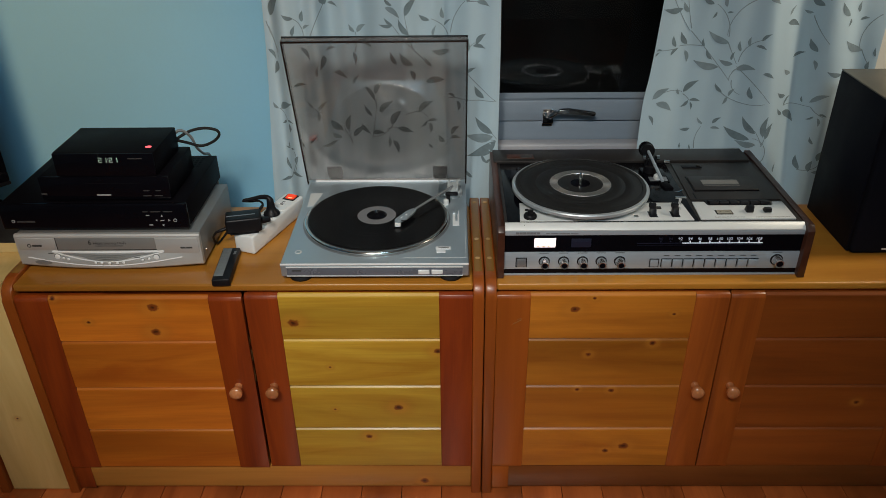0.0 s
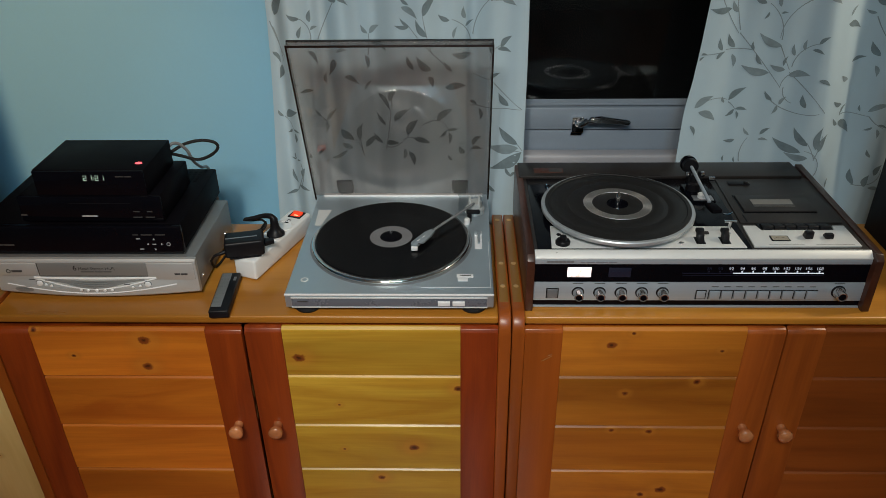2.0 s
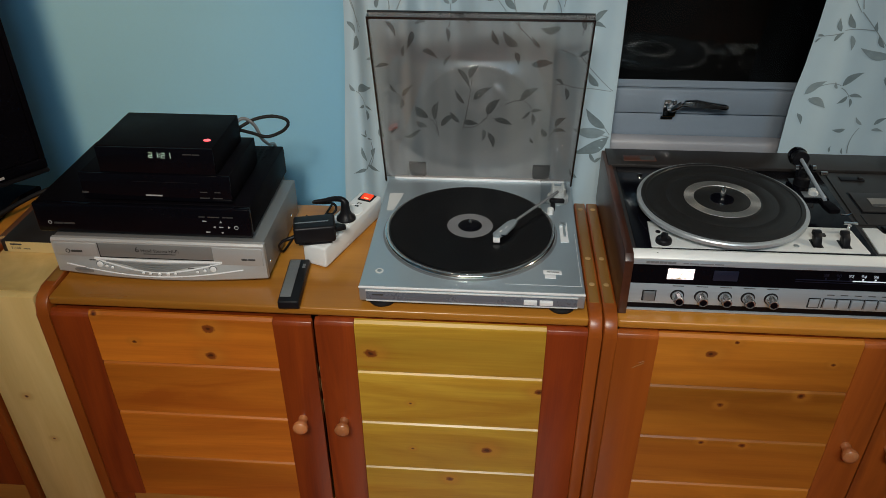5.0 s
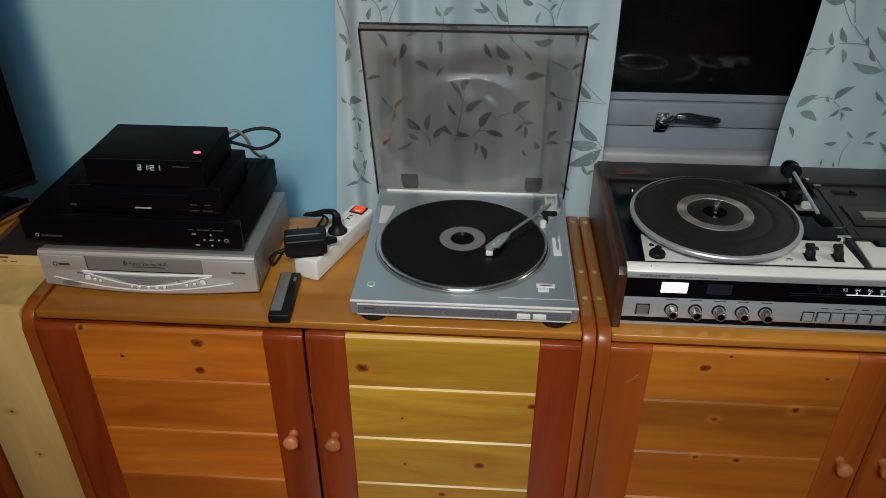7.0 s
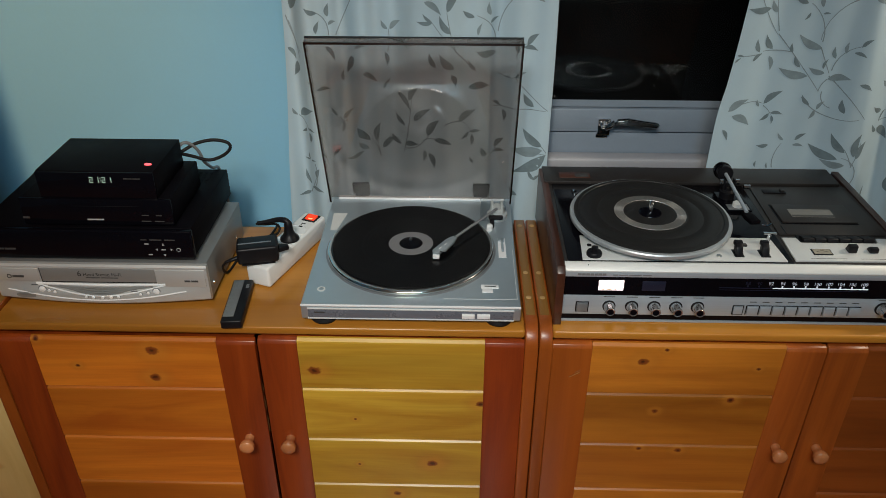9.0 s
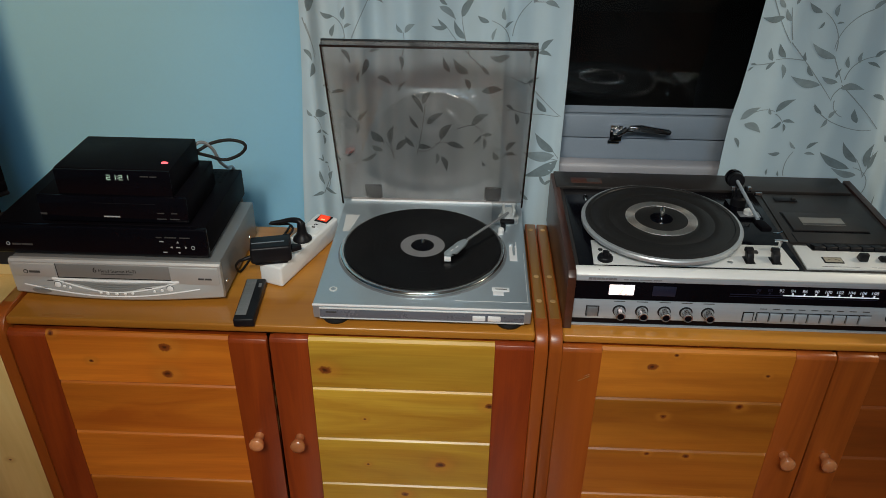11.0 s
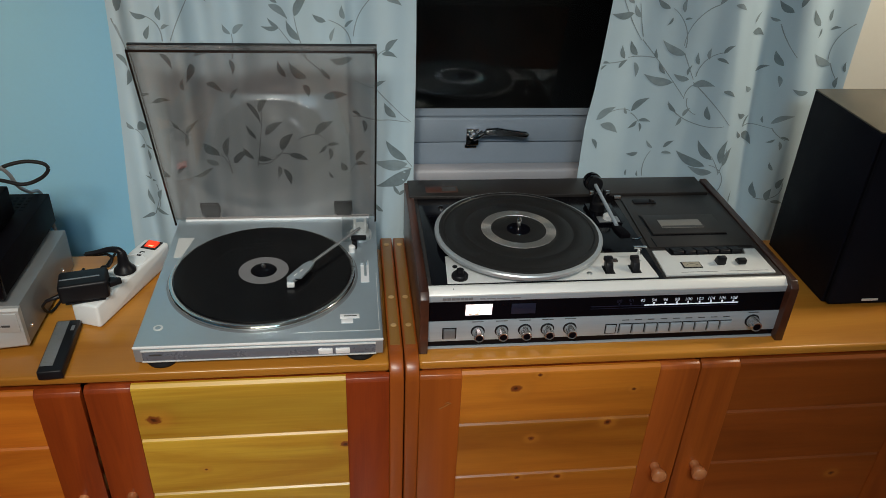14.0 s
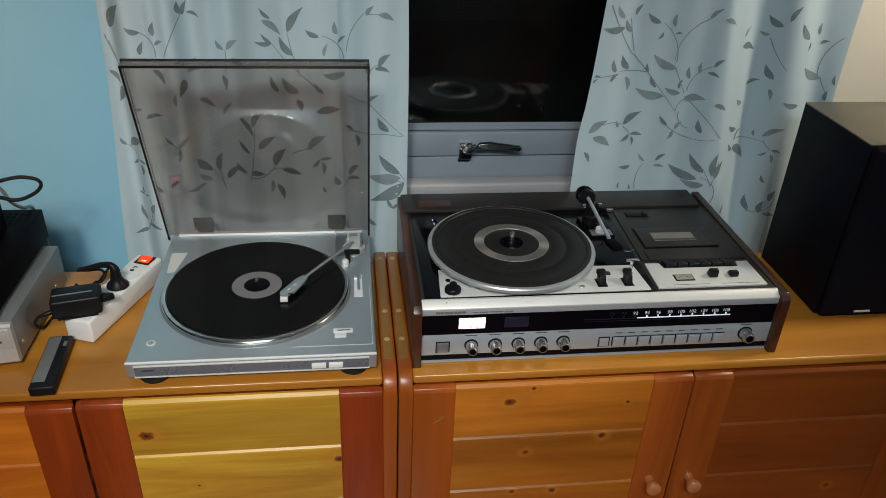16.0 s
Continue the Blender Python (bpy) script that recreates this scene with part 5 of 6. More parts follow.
    # tonearm, from its pivot at the back corner to the cartridge over the record
    arm = part("tonearm", tube([(0.012, 1.510, 0.6275), (0.002, 1.497, 0.6275), (-0.020, 1.467, 0.6270), (-0.050, 1.427, 0.6260), (-0.068, 1.403, 0.6250)], 0.0027, 12), SILVER_DARK, d, "slim grey tonearm")
    part("headshell", prism([(-0.064, 1.403), (-0.072, 1.408), (-0.084, 1.397), (-0.1080, 1.358), (-0.1070, 1.349), (-0.098, 1.346), (-0.083, 1.360), (-0.070, 1.386)], "z", 0.6210, 0.6265, 0.0018), SILVER, arm, "grey slotted headshell")
    part("shell_slot", join(*[tube([(-0.096 + 0.009 * k, 1.360 + 0.013 * k, 0.6267), (-0.092 + 0.009 * k, 1.366 + 0.013 * k, 0.6267)], 0.0009, 6, False) for k in range(2)]), BRIGHT, arm)
    part("cartridge", box(-0.1070, -0.0950, 1.343, 1.356, 0.6148, 0.6225, 0.0012), WHITEPLASTIC, arm, "white cartridge")
    part("finger_lift", tube([(-0.094, 1.352, 0.6255), (-0.086, 1.347, 0.6275), (-0.081, 1.345, 0.6310)], 0.0012, 6), CHROME, arm)
    part("pivot_tower", join(lathe([(0.0, TZ), (0.020, TZ), (0.020, 0.612), (0.015, 0.615), (0.014, 0.626), (0, 0.627)], 0.014, 1.522, 32), box(0.001, 0.006, 1.508, 1.534, 0.618, 0.635, 0.002), box(0.020, 0.025, 1.508, 1.534, 0.618, 0.635, 0.002)), ALU_PALE, d, "silver pivot with two bearing arms")
    part("pivot_cover", box(-0.020, 0.030, 1.502, 1.547, TZ + 0.0003, 0.6360, 0.004), CLEAR, d, "clear plastic pivot cover")
    part("arm_rest", join(box(-0.002, 0.007, 1.478, 1.487, TZ, 0.617, 0.002), box(-0.004, 0.024, 1.484, 1.494, 0.6160, 0.6235, 0.0025)), BLACK, d, "black arm rest")
    part("rest_post", lathe([(0.006, TZ), (0.006, 0.612), (0.004, 0.614), (0, 0.614)], -0.002, 1.472, 20), WHITEPLASTIC, d)
    part("cue_field", box(0.012, 0.026, 1.372, 1.440, TZ, TZ + 0.0006), BRIGHT, body)
    part("cue_lever", join(box(0.012, 0.024, 1.425, 1.436, TZ, TZ + 0.0050, 0.001), box(0.0175, 0.0215, 1.385, 1.430, TZ + 0.004, TZ + 0.0075, 0.001)), SILVER, d, "grey cueing lever")
    # lid: sheet, three skirts, polished edges, hinges; it leans forward over the deck
    foot_y, foot_z, head_y, head_z = 1.579, 0.6025, 1.460, 0.9670
    along = Vector((0, head_y - foot_y, head_z - foot_z))
    length = along.length
    up = along.normalized()
    back = Vector((0, up.z, -up.y))
    m = Matrix(((1, 0, 0, 0), (0, back.y, up.y, foot_y), (0, back.z, up.z, foot_z), (0, 0, 0, 1)))
    lx0, lx1, deep = TX0 - 0.004, TX1 + 0.001, 0.016

    def lid_box(*b, **k):
        q = box(*b, **k)
        q.transform(m)
        return q
    lid = part("lid", lid_box(lx0, lx1, deep - 0.003, deep, 0.0, length, bevel=0.0006), ACRYLIC, d, "smoked see-through acrylic lid")
    skirt = part("lid_skirt", lid_box(lx0, lx1, 0.0, deep - 0.0031, length - 0.003, length, bevel=0.0006), ACRYLIC, lid)
    skirt.visible_shadow = False
    for a in (lx0, lx1 - 0.003):
        skirt = part("lid_skirt", lid_box(a, a + 0.003, 0.0, deep - 0.0031, 0.0, length - 0.0031, bevel=0.0006), ACRYLIC, lid)
        skirt.visible_shadow = False
    part("polished_edge", join(lid_box(lx0 - 0.0003, lx0 + 0.0030, -0.0012, -0.0002, 0.0, length), lid_box(lx1 - 0.0030, lx1 + 0.0003, -0.0012, -0.0002, 0.0, length),
                               lid_box(lx0, lx1, -0.0012, -0.0002, length - 0.0040, length + 0.0003), lid_box(lx0, lx1, deep - 0.004, deep + 0.0006, length + 0.0001, length + 0.001)), ACRYLIC_EDGE, lid, "dark polished lid edge")
    for x in (-0.262, -0.017):
        hinge = part("hinge", join(box(x - 0.014, x + 0.014, 1.600, 1.622, 0.603, 0.622, 0.003), lid_box(x - 0.017, x + 0.017, deep + 0.0005, deep + 0.006, 0.010, 0.036, bevel=0.0015)), BLACK, d, "black plastic lid hinge")
        part("hinge_clip", join(box(x - 0.0175, x - 0.0145, 1.598, 1.606, 0.6035, 0.615, 0.001), box(x + 0.0145, x + 0.0175, 1.598, 1.606, 0.6035, 0.615, 0.001)), CHROME, hinge, "small bright hinge clips")
    return d


record_deck()
disc = thing("vinyl_record", (PX, PY, 0.6116), "black vinyl record with a plain grey label on the platter", "record")
part("disc", lathe([(0.1440, 0.6116), (0.1448, 0.6124), (0.1438, 0.6133), (0.140, 0.6130), (0.052, 0.6130), (0.050, 0.6133), (0, 0.6133)], PX, PY, 128), VINYL, disc)
part("label", lathe([(0.0410, 0.6131), (0.0408, 0.6137), (0.0215, 0.6137), (0.0213, 0.6131)], PX, PY, 64), GREYLABEL, disc, "grey ring-shaped paper label")
part("centre_adapter", lathe([(0.0195, 0.6133), (0.0190, 0.6158), (0.010, 0.6200), (0.0036, 0.6205), (0.0036, 0.6133)], PX, PY, 40), BLACKGLOSS, disc, "black domed centre adapter")


# ---- music centre ----
MX0, MX1, MY0, MY1, MZ = 0.098, 0.695, 1.238, 1.598, 0.672
QX, QY = 0.272, 1.375


def music_centre():
    d = thing("music_centre", (0.396, 1.42, WORK), "vintage music centre with rosewood sides, record deck and cassette deck", "music centre")
    for a in (MX0, MX1 - 0.0135):
        part("side_cheek", prism([(1.226, 0.5625), (1.226, 0.664), (1.236, 0.674), (MY1, 0.674), (MY1, 0.5625)], "x", a, a + 0.0135, 0.0012), ROSEWOOD, d, "dark rosewood veneer side")
    ix0, ix1 = MX0 + 0.0138, MX1 - 0.0138
    case = part("chassis", box(ix0, ix1, MY0 + 0.014, MY1, 0.5655, 0.6695, 0.001), BROWNBLACK, d)
    part("foot_rail", box(ix0, ix1, 1.262, 1.282, WORK + 0.0002, 0.5654), RUBBER, d)
    part("foot_rail", box(ix0, ix1, 1.56, 1.58, WORK + 0.0002, 0.5654), RUBBER, d)
    trim = part("front_trim", prism([(MY0 - 0.0012, 0.6622), (MY0 - 0.0012, 0.6645), (MY0 + 0.010, 0.6735), (MY0 + 0.0138, 0.6735), (MY0 + 0.0138, 0.6622)], "x", ix0, ix1, 0.0006), ALU_PALE, d, "satin aluminium front trim")
    # upright face of the trim: less light reaches it, so its aluminium is darker
    part("name_strip", box(ix0, ix1, MY0 - 0.0008, MY0 + 0.0138, 0.6525, 0.6620, 0.0004), ALU, d, "upright trim face for the name, its weaker light put into the grey")
    part("printed_name", bars(ix0 + 0.021, MY0 - 0.001, 0.6555, (0.006, 0.006, 0.006, 0.006, 0.005, 0.006, 0.006), 0.0042, 0.0008), SILVER_DARK, trim, "grey letter bars")
    part("printed_model", bars(ix0 + 0.078, MY0 - 0.001, 0.6560, (0.008, 0.014, 0.020, 0.014), 0.0018, 0.002), SILVER_DARK, trim)
    part("trim_dot", lathe([(0, 0), (0.0009, 0), (0.0008, 0.0004), (0, 0.0005)], 0, 0, 10, Matrix.Translation((0.1495, MY0 + 0.0065, 0.6708)) @ pose(0, 0, 0, 45)), BLACK, trim)
    scale = part("dial_panel", box(ix0, ix1, MY0 + 0.001, MY0 + 0.0138, 0.6155, 0.6524), BLACKGLOSS, d, "glossy black tuning panel")
    part("lit_meter", box(0.169, 0.210, MY0 - 0.0005, MY0 + 0.0012, 0.6255, 0.6455, 0.001), METER, scale, "glowing white signal meter")
    part("meter_needle", tube([(0.187, MY0 - 0.0008, 0.627), (0.193, MY0 - 0.0008, 0.642)], 0.0004, 4, False), YELLOWCARD, scale)
    part("meter_print", join(bars(0.1745, MY0 - 0.0006, 0.6275, (0.004, 0.007, 0.003), 0.0011, 0.005), tube([(0.173, MY0 - 0.0006, 0.6415), (0.1895, MY0 - 0.0006, 0.6430), (0.206, MY0 - 0.0006, 0.6415)], 0.0003, 4)), YELLOWCARD, scale, "faint printed meter scale")
    part("dim_meter", box(0.240, 0.278, MY0 - 0.0003, MY0 + 0.0012, 0.6255, 0.6445, 0.001), DIALDIM, scale, "dim blue meter")
    part("meter_scale", bars(0.247, MY0 - 0.0004, 0.637, (0.004,) * 5, 0.0014, 0.0014), DIALDIM, scale)
    for k, text in enumerate(("88", "90", "92", "94", "96", "98", "100", "102", "104", "106", "108")):
        x = 0.411 + 0.0187 * k
        part("dial_number", lettering(text, 0.0084, FRONT(x - 0.0023 * len(text), MY0 + 0.0004, 0.6402)), DIALNUMBER if k > 1 else DIALDIM, scale, "glowing dial number")
        part("dial_tick", box(x - 0.0012, x + 0.0012, MY0 + 0.0002, MY0 + 0.0012, 0.6355, 0.6385), DIALGLOW if k > 2 else DIALDIM, scale)
    part("dial_line", box(0.452, 0.606, MY0, MY0 + 0.0012, 0.6332, 0.6345), DIALGLOW, scale, "glowing dial line")
    part("dial_line", box(0.366, 0.4518, MY0, MY0 + 0.0012, 0.6332, 0.6342), DIALDIM, scale)
    part("dial_line", box(0.366, 0.606, MY0 + 0.0004, MY0 + 0.0012, 0.6290, 0.6296), DIALDIM, scale)
    strip_ = part("control_panel", box(ix0, ix1, MY0 - 0.0005, MY0 + 0.0138, 0.5775, 0.6152, 0.0008), ALU, d, "brushed aluminium control panel")
    part("lower_panel", box(ix0, ix1, MY0 + 0.002, MY0 + 0.0138, 0.5665, 0.5772), BLACKGLOSS, d)
    part("lower_trim", box(ix0, ix1, MY0 - 0.001, MY0 + 0.0138, 0.5628, 0.5662, 0.0005), ALU, d)
    part("power_button", join(box(0.1365, 0.1545, MY0 - 0.004, MY0, 0.5845, 0.6015, 0.001)), SILVER_DARK, strip_, "square grey power button")
    part("button_frame", join(box(0.1345, 0.1565, MY0 - 0.0012, MY0, 0.5827, 0.5843), box(0.1345, 0.1565, MY0 - 0.0012, MY0, 0.6017, 0.6033), box(0.1345, 0.1363, MY0 - 0.0012, MY0, 0.5843, 0.6017), box(0.1547, 0.1565, MY0 - 0.0012, MY0, 0.5843, 0.6017)), BLACK, strip_)
    for x, z, r in ((0.190, 0.595, 0.0090), (0.2275, 0.595, 0.0090), (0.2645, 0.595, 0.0090), (0.3005, 0.595, 0.0090), (0.3365, 0.595, 0.0090), (0.6390, 0.597, 0.0100)):
        tilt = Matrix.Translation((x, MY0 - 0.0005, z)) @ pose(0, 0, 0, 90)
        knob = part("knob", lathe([(0, 0), (r, 0), (r, 0.004), (r * 0.93, 0.005), (r * 0.90, 0.0175), (r * 0.80, 0.0190), (r * 0.62, 0.0185)], 0, 0, 36, tilt), KNOBMETAL, strip_, "turned aluminium knob")
        part("knob_cap", lathe([(r * 0.63, 0.0182), (r * 0.60, 0.0188), (0, 0.0180)], 0, 0, 28, tilt), BLACKGLOSS, knob)
        part("knob_skirt", lathe([(r * 1.22, 0.0002), (r * 1.2, 0.0014), (r * 1.0, 0.0016)], 0, 0, 36, tilt), BLACK, knob)
        part("printed_mark", bars(x - 0.010, MY0 - 0.0005, 0.6128, (0.018,), 0.0012, 0.0012), PRINT, strip_)
    part("push_button", box(0.3960, 0.4110, MY0 - 0.003, MY0, 0.5830, 0.5980, 0.001), ALU, strip_)
    part("button_frame", join(box(0.3942, 0.4128, MY0 - 0.0012, MY0, 0.5812, 0.5828), box(0.3942, 0.4128, MY0 - 0.0012, MY0, 0.5982, 0.5998), box(0.3942, 0.3958, MY0 - 0.0012, MY0, 0.5828, 0.5982), box(0.4112, 0.4128, MY0 - 0.0012, MY0, 0.5828, 0.5982)), BLACK, strip_)
    for k in range(9):
        x = 0.4165 + 0.0209 * k
        part("push_button", box(x + 0.0016, x + 0.0195, MY0 - 0.0045, MY0, 0.5828, 0.5985, 0.0012), ALU, strip_, "silver push button")
        part("button_frame", join(box(x - 0.0002, x + 0.0014, MY0 - 0.0010, MY0, 0.5815, 0.5995), box(x + 0.0015, x + 0.0205, MY0 - 0.0010, MY0, 0.5988, 0.6002)), BLACK, strip_)
        part("printed_mark", bars(x + 0.004, MY0 - 0.0005, 0.6062, (0.011,), 0.0013, 0.0012), PRINT, strip_)
    # top: rear strip, record deck well, cassette deck
    part("rear_strip", box(ix0 - 0.0080, ix1 - 0.010, 1.534, MY1 + 0.003, 0.6697, 0.6775, 0.0015), BROWNBLACK, d, "brown-black hinge strip")
    part("strip_badge", box(0.135, 0.195, 1.548, 1.572, 0.6774, 0.6782, 0.0004), BADGERED, d, "dull red-brown badge")
    part("badge_plate", box(0.166, 0.192, 1.551, 1.569, 0.6782, 0.6786, 0.0002), PRINT, d)
    deck = part("deck_board", box(ix0 + 0.006, 0.484, 1.2535, 1.5335, 0.6697, 0.6722, 0.0006), BLACKGLOSS, d, "glossy black deck board")
    part("deck_surround", box(0.484, ix1, 1.2535, 1.5335, 0.6697, 0.6718, 0.0006), BROWNBLACK, d)
    part("deck_plate", prism([(0.146, 1.333), (0.1415, 1.2555), (0.475, 1.2570), (0.4690, 1.3310)], "z", 0.6723, 0.6745, 0.0008), ALU_PALE, deck, "pale aluminium deck plate")
    part("speed_knob", lathe([(0.0128, 0.6745), (0.0128, 0.679), (0.011, 0.6815), (0.006, 0.682), (0.0055, 0.689), (0, 0.690)], 0.162, 1.2705, 28), BLACK, deck, "black speed knob")
    part("stylus_gauge", lathe([(0.004, 0.6745), (0.004, 0.6755), (0, 0.6757)], 0.158, 1.300, 16), BLACK, deck)
    for x in (0.400, 0.443):
        lever = part("lever_slot", box(x - 0.008, x + 0.008, 1.268, 1.292, 0.6744, 0.6752, 0.0006), BLACK, deck)
        part("lever", join(prism([(1.270, 0.6752), (1.288, 0.6752), (1.291, 0.690), (1.284, 0.693), (1.276, 0.688)], "x", x - 0.0055, x + 0.0055, 0.0015), box(x - 0.007, x + 0.007, 1.285, 1.293, 0.686, 0.694, 0.002)), BLACK, lever, "black deck lever")
    part("mode_button", box(0.409, 0.422, 1.301, 1.309, 0.6745, 0.6775, 0.0008), BROWNBLACK, deck)
    part("adjusting_screw", lathe([(0.0048, 0.6745), (0.0045, 0.6765), (0, 0.677)], 0.366, 1.2690, 20), CHROME, deck)
    part("corner_screw", lathe([(0.0052, 0.6722), (0.0048, 0.6745), (0, 0.675)], 0.157, 1.500, 20), CHROME, deck)
    plat = part("platter", lathe([(0, 0.6752), (0.108, 0.6752), (0.112, 0.6850), (0.1345, 0.6855), (0.1380, 0.6870), (0.1385, 0.6925), (0.1370, 0.6945), (0.131, 0.6950), (0, 0.6950)], QX, QY, 128), ALU_COOL, d, "pale aluminium platter rim")
    part("mat", lathe([(0.1318, 0.6948), (0.1312, 0.6972), (0.1280, 0.6978), (0.1245, 0.6978), (0.1235, 0.6966), (0.1180, 0.6966), (0.1170, 0.6970), (0.0925, 0.6970), (0.0915, 0.6966), (0.0895, 0.6966), (0.0885, 0.6970), (0.0665, 0.6970), (0.064, 0.6966), (0.0625, 0.6974), (0, 0.6974)], QX, QY, 128), MAT, plat, "ribbed black rubber mat")
    part("inner_ring", lathe([(0.0620, 0.6972), (0.0615, 0.6982), (0.0460, 0.6982), (0.0455, 0.6972)], QX, QY, 96), RINGALU, plat, "turned aluminium ring")
    part("hub", lathe([(0.0200, 0.6972), (0.0192, 0.6985), (0.012, 0.7000), (0, 0.7000)], QX, QY, 48), BLACKGLOSS, plat)
    part("spindle", lathe([(0.0036, 0.70), (0.0036, 0.716), (0.0020, 0.720), (0, 0.7205)], QX, QY, 20), CHROME, plat)
    # tonearm on its rest
    base = part("arm_base", box(0.420, 0.470, 1.425, 1.500, 0.6723, 0.6760, 0.0015), BLACKGLOSS, d, "black tonearm base")
    part("arm_plate", box(0.428, 0.466, 1.428, 1.448, 0.6759, 0.6772, 0.0004), SILVER_DARK, base)
    part("anti_skate_dial", lathe([(0.0085, 0.6761), (0.0085, 0.684), (0.006, 0.686), (0, 0.686)], 0.446, 1.440, 28), WHITEPLASTIC, base, "white dial")
    part("pivot_tower", join(lathe([(0.014, 0.676), (0.0135, 0.690), (0.009, 0.693), (0.008, 0.702), (0, 0.703)], 0.438, 1.478, 32), box(0.426, 0.430, 1.474, 1.486, 0.690, 0.712, 0.0012), box(0.446, 0.450, 1.474, 1.486, 0.690, 0.712, 0.0012)), BLACK, base, "black pivot tower")
    for x in (0.4235, 0.4530):
        part("pivot_bearing", lathe([(0, -0.003), (0.0052, -0.003), (0.0052, 0.003), (0, 0.003)], 0, 0, 20, Matrix.Translation((x, 1.480, 0.707)) @ pose(0, 0, 0, 0, 90)), CHROME, base)
    part("bias_weight", join(lathe([(0, -0.006), (0.0040, -0.006), (0.0040, 0.006), (0, 0.006)], 0, 0, 20, Matrix.Translation((0.470, 1.474, 0.700)) @ pose(0, 0, 0, 0, 90))), CHROME, base)
    arm = part("tonearm", tube([(0.4345, 1.505, 0.716), (0.4355, 1.468, 0.712), (0.4365, 1.42, 0.707), (0.4375, 1.372, 0.702)], 0.0032, 14), ALU, d, "straight aluminium tonearm")
    for k, (r, l0, l1) in enumerate(((0.0148, -0.010, 0.004), (0.0162, 0.0045, 0.013), (0.0148, 0.0135, 0.019))):
        part("counterweight", lathe([(0, l0), (r * 0.93, l0), (r, l0 + 0.0012), (r, l1 - 0.0012), (r * 0.93, l1), (0, l1)], 0, 0, 36, Matrix.Translation((0.4343, 1.505, 0.714)) @ pose(0, 0, 0, -96)), BLACK if k != 1 else BLACKGLOSS, arm, "black round counterweight")
    part("headshell", prism([(0.431, 1.380), (0.443, 1.380), (0.450, 1.366), (0.454, 1.344), (0.436, 1.342), (0.431, 1.362)], "z", 0.6930, 0.7010, 0.002), BLACKCASE, arm, "black headshell")
    part("finger_lift", tube([(0.457, 1.345, 0.692), (0.464, 1.340, 0.694), (0.469, 1.338, 0.699)], 0.0013, 6), CHROME, arm)
    part("arm_rest", join(lathe([(0.0032, 0.6745), (0.0032, 0.690), (0, 0.690)], 0.4615, 1.318, 14), box(0.4505, 0.4725, 1.315, 1.320, 0.690, 0.6935, 0.001), lathe([(0.004, 0.6745), (0.0035, 0.6785), (0, 0.679)], 0.455, 1.300, 14)), CHROME, d, "small chrome arm rest")
    # cassette deck
    tape = part("cassette_panel", prism([(0.4955, 1.5270), (0.4900, 1.345), (0.672, 1.345), (0.668, 1.5270)], "z", 0.6717, 0.6745, 0.001), BROWNBLACK, d, "brown-black cassette deck")
    part("cassette_plate", prism([(0.4900, 1.3330), (0.4880, 1.2600), (0.6700, 1.2610), (0.6690, 1.3330), (0.648, 1.3330), (0.645, 1.3160), (0.517, 1.3160), (0.514, 1.3330)], "z", 0.6717, 0.6750, 0.0006), ALU_PALE, tape, "pale aluminium cassette plate")
    part("key_bed", box(0.5172, 0.6448, 1.3164, 1.3440, 0.6717, 0.6738), BLACK, tape)
    for k in range(6):
        x = 0.5215 + 0.0200 * k
        part("piano_key", prism([(1.318, 0.6738), (1.318, 0.6800), (1.321, 0.6815), (1.338, 0.6765), (1.340, 0.6738)], "x", x, x + 0.0178, 0.0010), BLACK, tape, "black piano key")
    part("cassette_lid", prism([(0.5100, 1.4500), (0.5100, 1.3840), (0.6420, 1.3840), (0.6420, 1.4500)], "z", 0.6744, 0.6772, 0.0012), BROWNBLACK, tape, "brown-black cassette lid")
    part("lid_gap", join(box(0.5065, 0.6420, 1.3805, 1.3836, 0.6744, 0.6750), box(0.5065, 0.5096, 1.3840, 1.4520, 0.6744, 0.6750)), BLACKGLOSS, tape)
    part("panel_groove", box(0.5020, 0.5040, 1.3460, 1.3740, 0.6744, 0.6749), BLACKGLOSS, tape)
    window = part("cassette_window", box(0.5330, 0.6085, 1.4020, 1.4300, 0.6770, 0.6780, 0.0004), WINDOWGREY, tape, "dull grey cassette window")
    # dark strip standing in for the shade low on the window
    part("window_shade", box(0.5335, 0.6080, 1.4025, 1.4085, 0.6780, 0.6784), PRINT, window)
    part("counter", box(0.514, 0.556, 1.497, 1.512, 0.6744, 0.6765, 0.0008), BLACK, tape, "black tape counter")
    part("counter_reset", box(0.546, 0.553, 1.500, 1.508, 0.6765, 0.6795, 0.0008), BROWNBLACK, tape)
    meter = part("level_meter", box(0.5235, 0.5555, 1.2770, 1.2950, 0.6748, 0.6762, 0.0006), BLACK, tape, "small level meter")
    part("meter_face", box(0.5255, 0.5535, 1.2790, 1.2930, 0.6761, 0.6766), BEIGECARD, meter)
    part("meter_needle", tube([(0.529, 1.2840, 0.6767), (0.5395, 1.2885, 0.6767), (0.550, 1.2840, 0.6767)], 0.0004, 4), BROWNBLACK, meter)
    for x, h in ((0.589, 0.014), (0.624, 0.009)):
        part("slide_knob", prism([(1.283, 0.6750), (1.283, 0.6750 + h), (1.292, 0.6750 + h), (1.299, 0.6750)], "x", x - 0.0070, x + 0.0070, 0.0018), BLACK, tape, "black slide knob")
    part("printed_mark", join(box(0.515, 0.575, 1.2660, 1.2668, 0.6749, 0.6752), box(0.595, 0.660, 1.2660, 1.2668, 0.6749, 0.6752)), PRINT, tape)


music_centre()

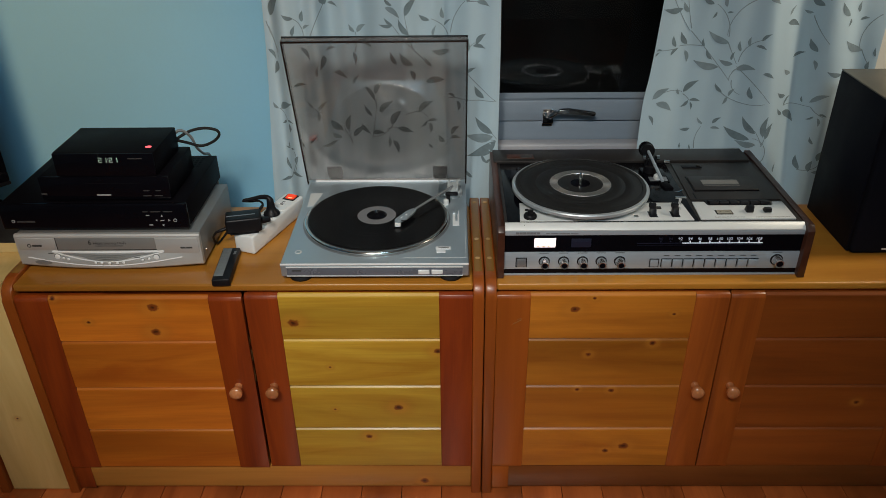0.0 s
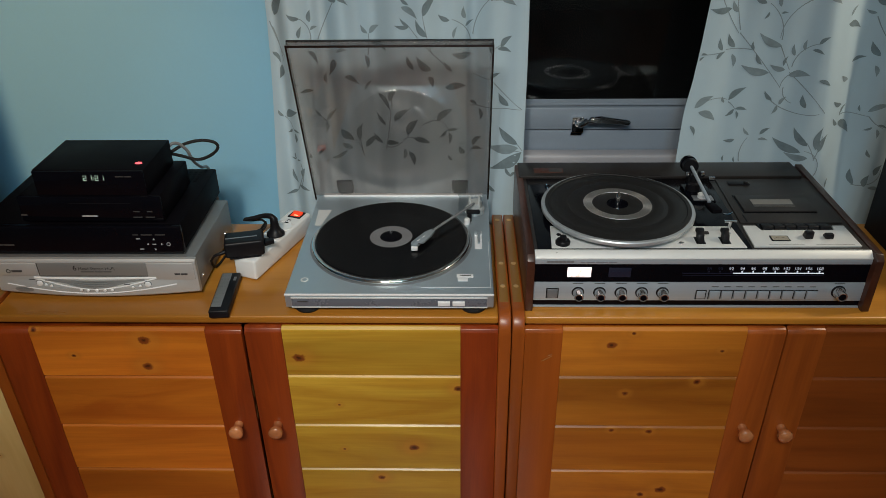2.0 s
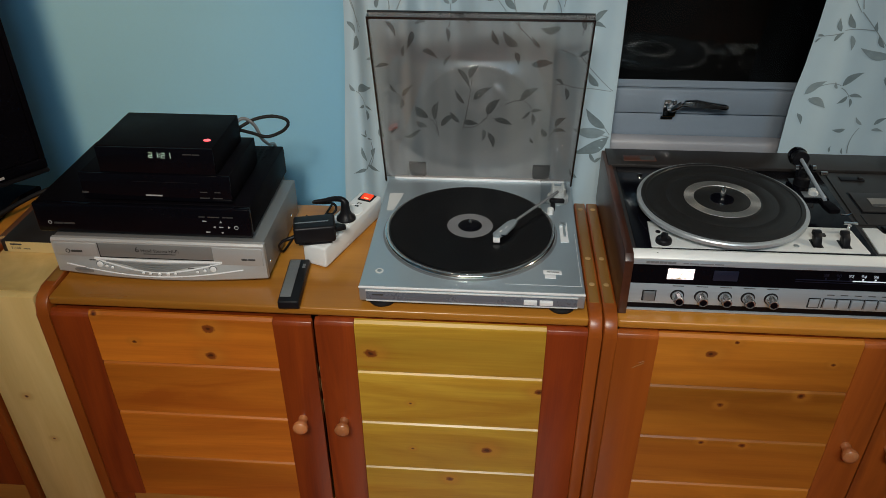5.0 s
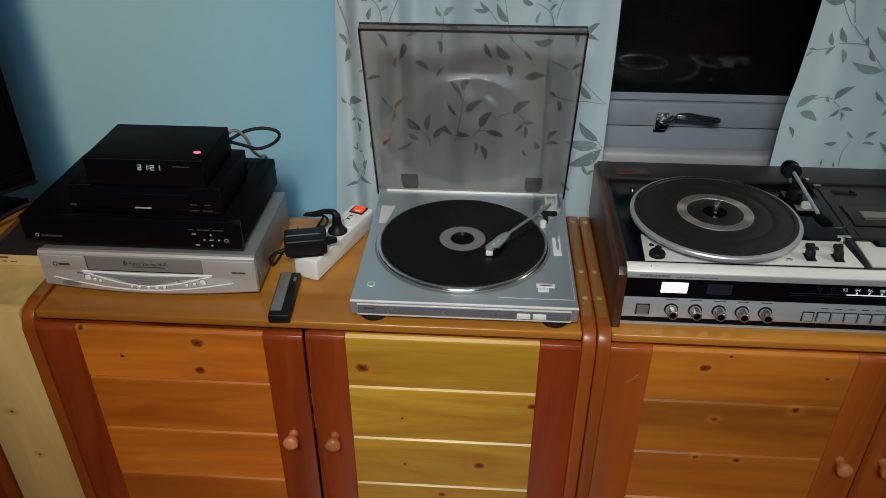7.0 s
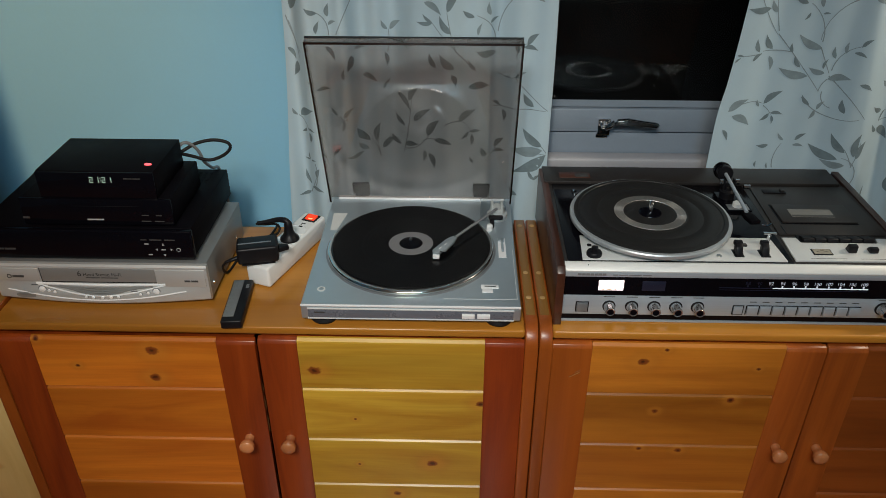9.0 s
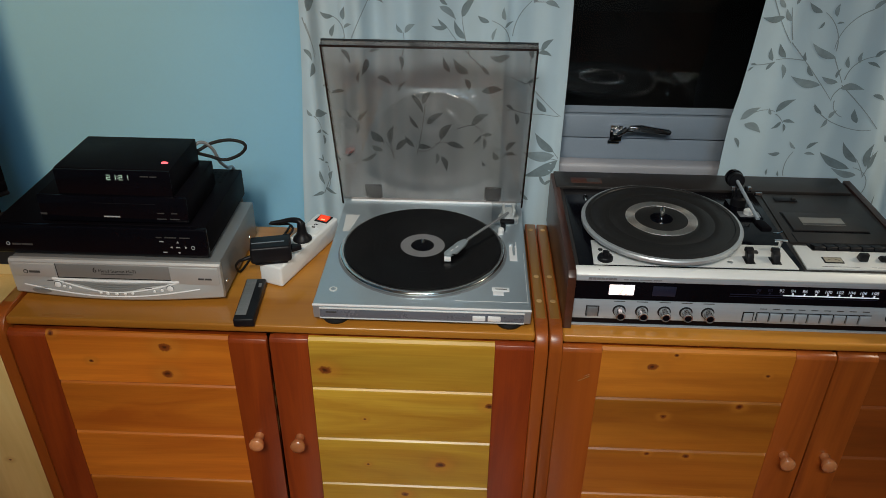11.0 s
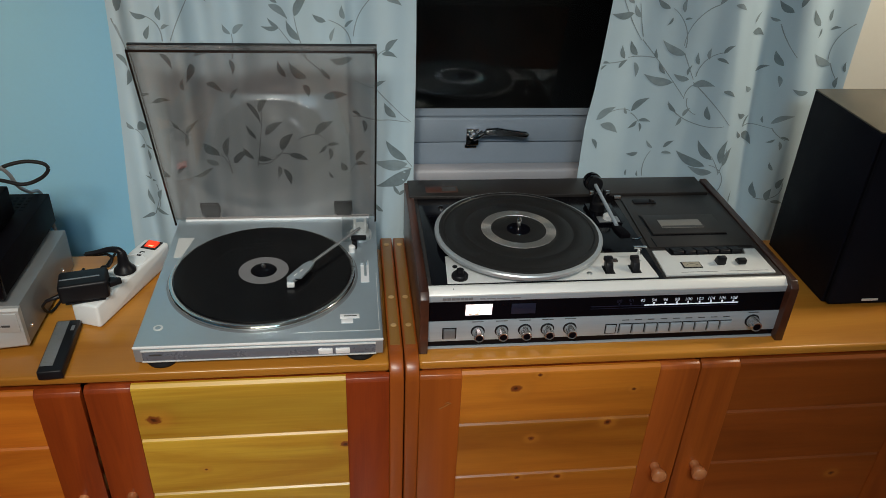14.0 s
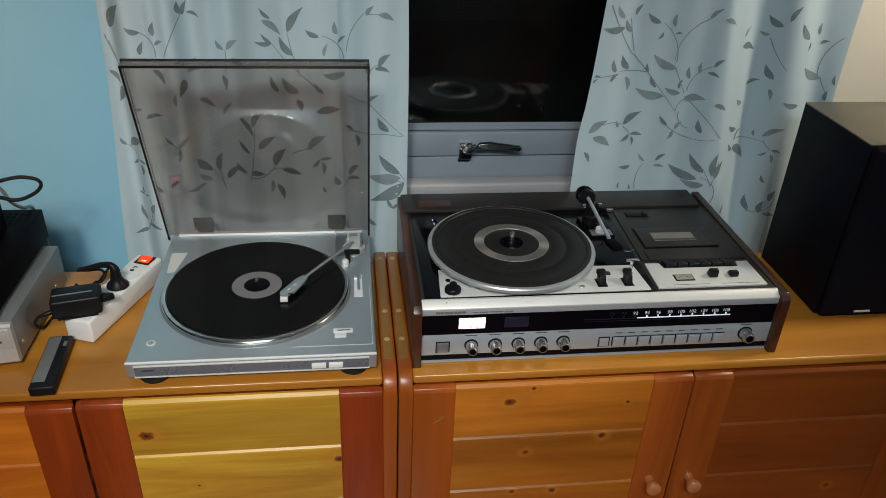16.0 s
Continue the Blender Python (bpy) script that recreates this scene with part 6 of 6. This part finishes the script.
# ---- loudspeaker ----
spk = thing("loudspeaker", (0.925, 1.42, WORK), "large black box loudspeaker standing on the pine top", "loudspeaker")
SX0, SX1, SY0, SY1, SZ0, SZ1 = 0.8205, 1.030, 1.312, 1.526, WORK + 0.0005, 0.884
part("cabinet_body", box(SX0, SX1, SY0 + 0.016, SY1, SZ0, SZ1 - 0.003, 0.002), SPEAKERBLACK, spk)
part("top_panel", box(SX0, SX1, SY0 + 0.016, SY1, SZ1 - 0.0028, SZ1, 0.001), SPEAKERTOP_LIT, spk, "satin top with warm lamplight put into its brown colour")
part("grille", box(SX0 + 0.001, SX1 - 0.001, SY0, SY0 + 0.0156, SZ0 + 0.002, SZ1 - 0.001, 0.010, 5), GRILLE, spk, "black cloth grille")
part("badge", box(SX0 + 0.062, SX0 + 0.092, SY0 - 0.0012, SY0 + 0.001, SZ0 + 0.012, SZ0 + 0.016), ALU_PALE, spk, "small silver name badge")

# ---- curtain pole ----
pole = thing("curtain_pole", (0.28, 1.64, 2.1), "plain white curtain pole above the window", "curtain pole")
part("pole", tube([(-0.55, 1.645, 2.115), (1.10, 1.645, 2.115)], 0.013, 16, False), WHITEPLASTIC, pole)
for x in (-0.5, 1.05):
    part("bracket", box(x - 0.01, x + 0.01, 1.645, 1.7198, 2.105, 2.125, 0.002), WHITEPLASTIC, pole)

# ---- floor boards ----
floor = bpy.data.objects["floor"]
rng = random.Random(11)
n = 0
x = X0
boards = {}
while x < X1 - 0.01:
    y = Y0 - rng.uniform(0, 0.6)
    while y < Y1:
        ln = rng.choice((0.9, 1.2, 1.5))
        a, b = max(y, Y0), min(y + ln, Y1)
        if b - a > 0.05:
            key = (round(b - a, 2))
            if key not in boards:
                me = bpy.data.meshes.new("floor_board")
                q = box(0.0006, 0.0914, 0.0006, b - a - 0.0006, -0.006, 0.0, 0.0008, 1)
                q.to_mesh(me)
                q.free()
                me.materials.append(FLOORWOOD)
                boards[key] = me
            ob = new("floor_board", boards[key])
            ob.location = (x, a, 0)
            ob.parent = floor
        y += ln
    x += 0.092
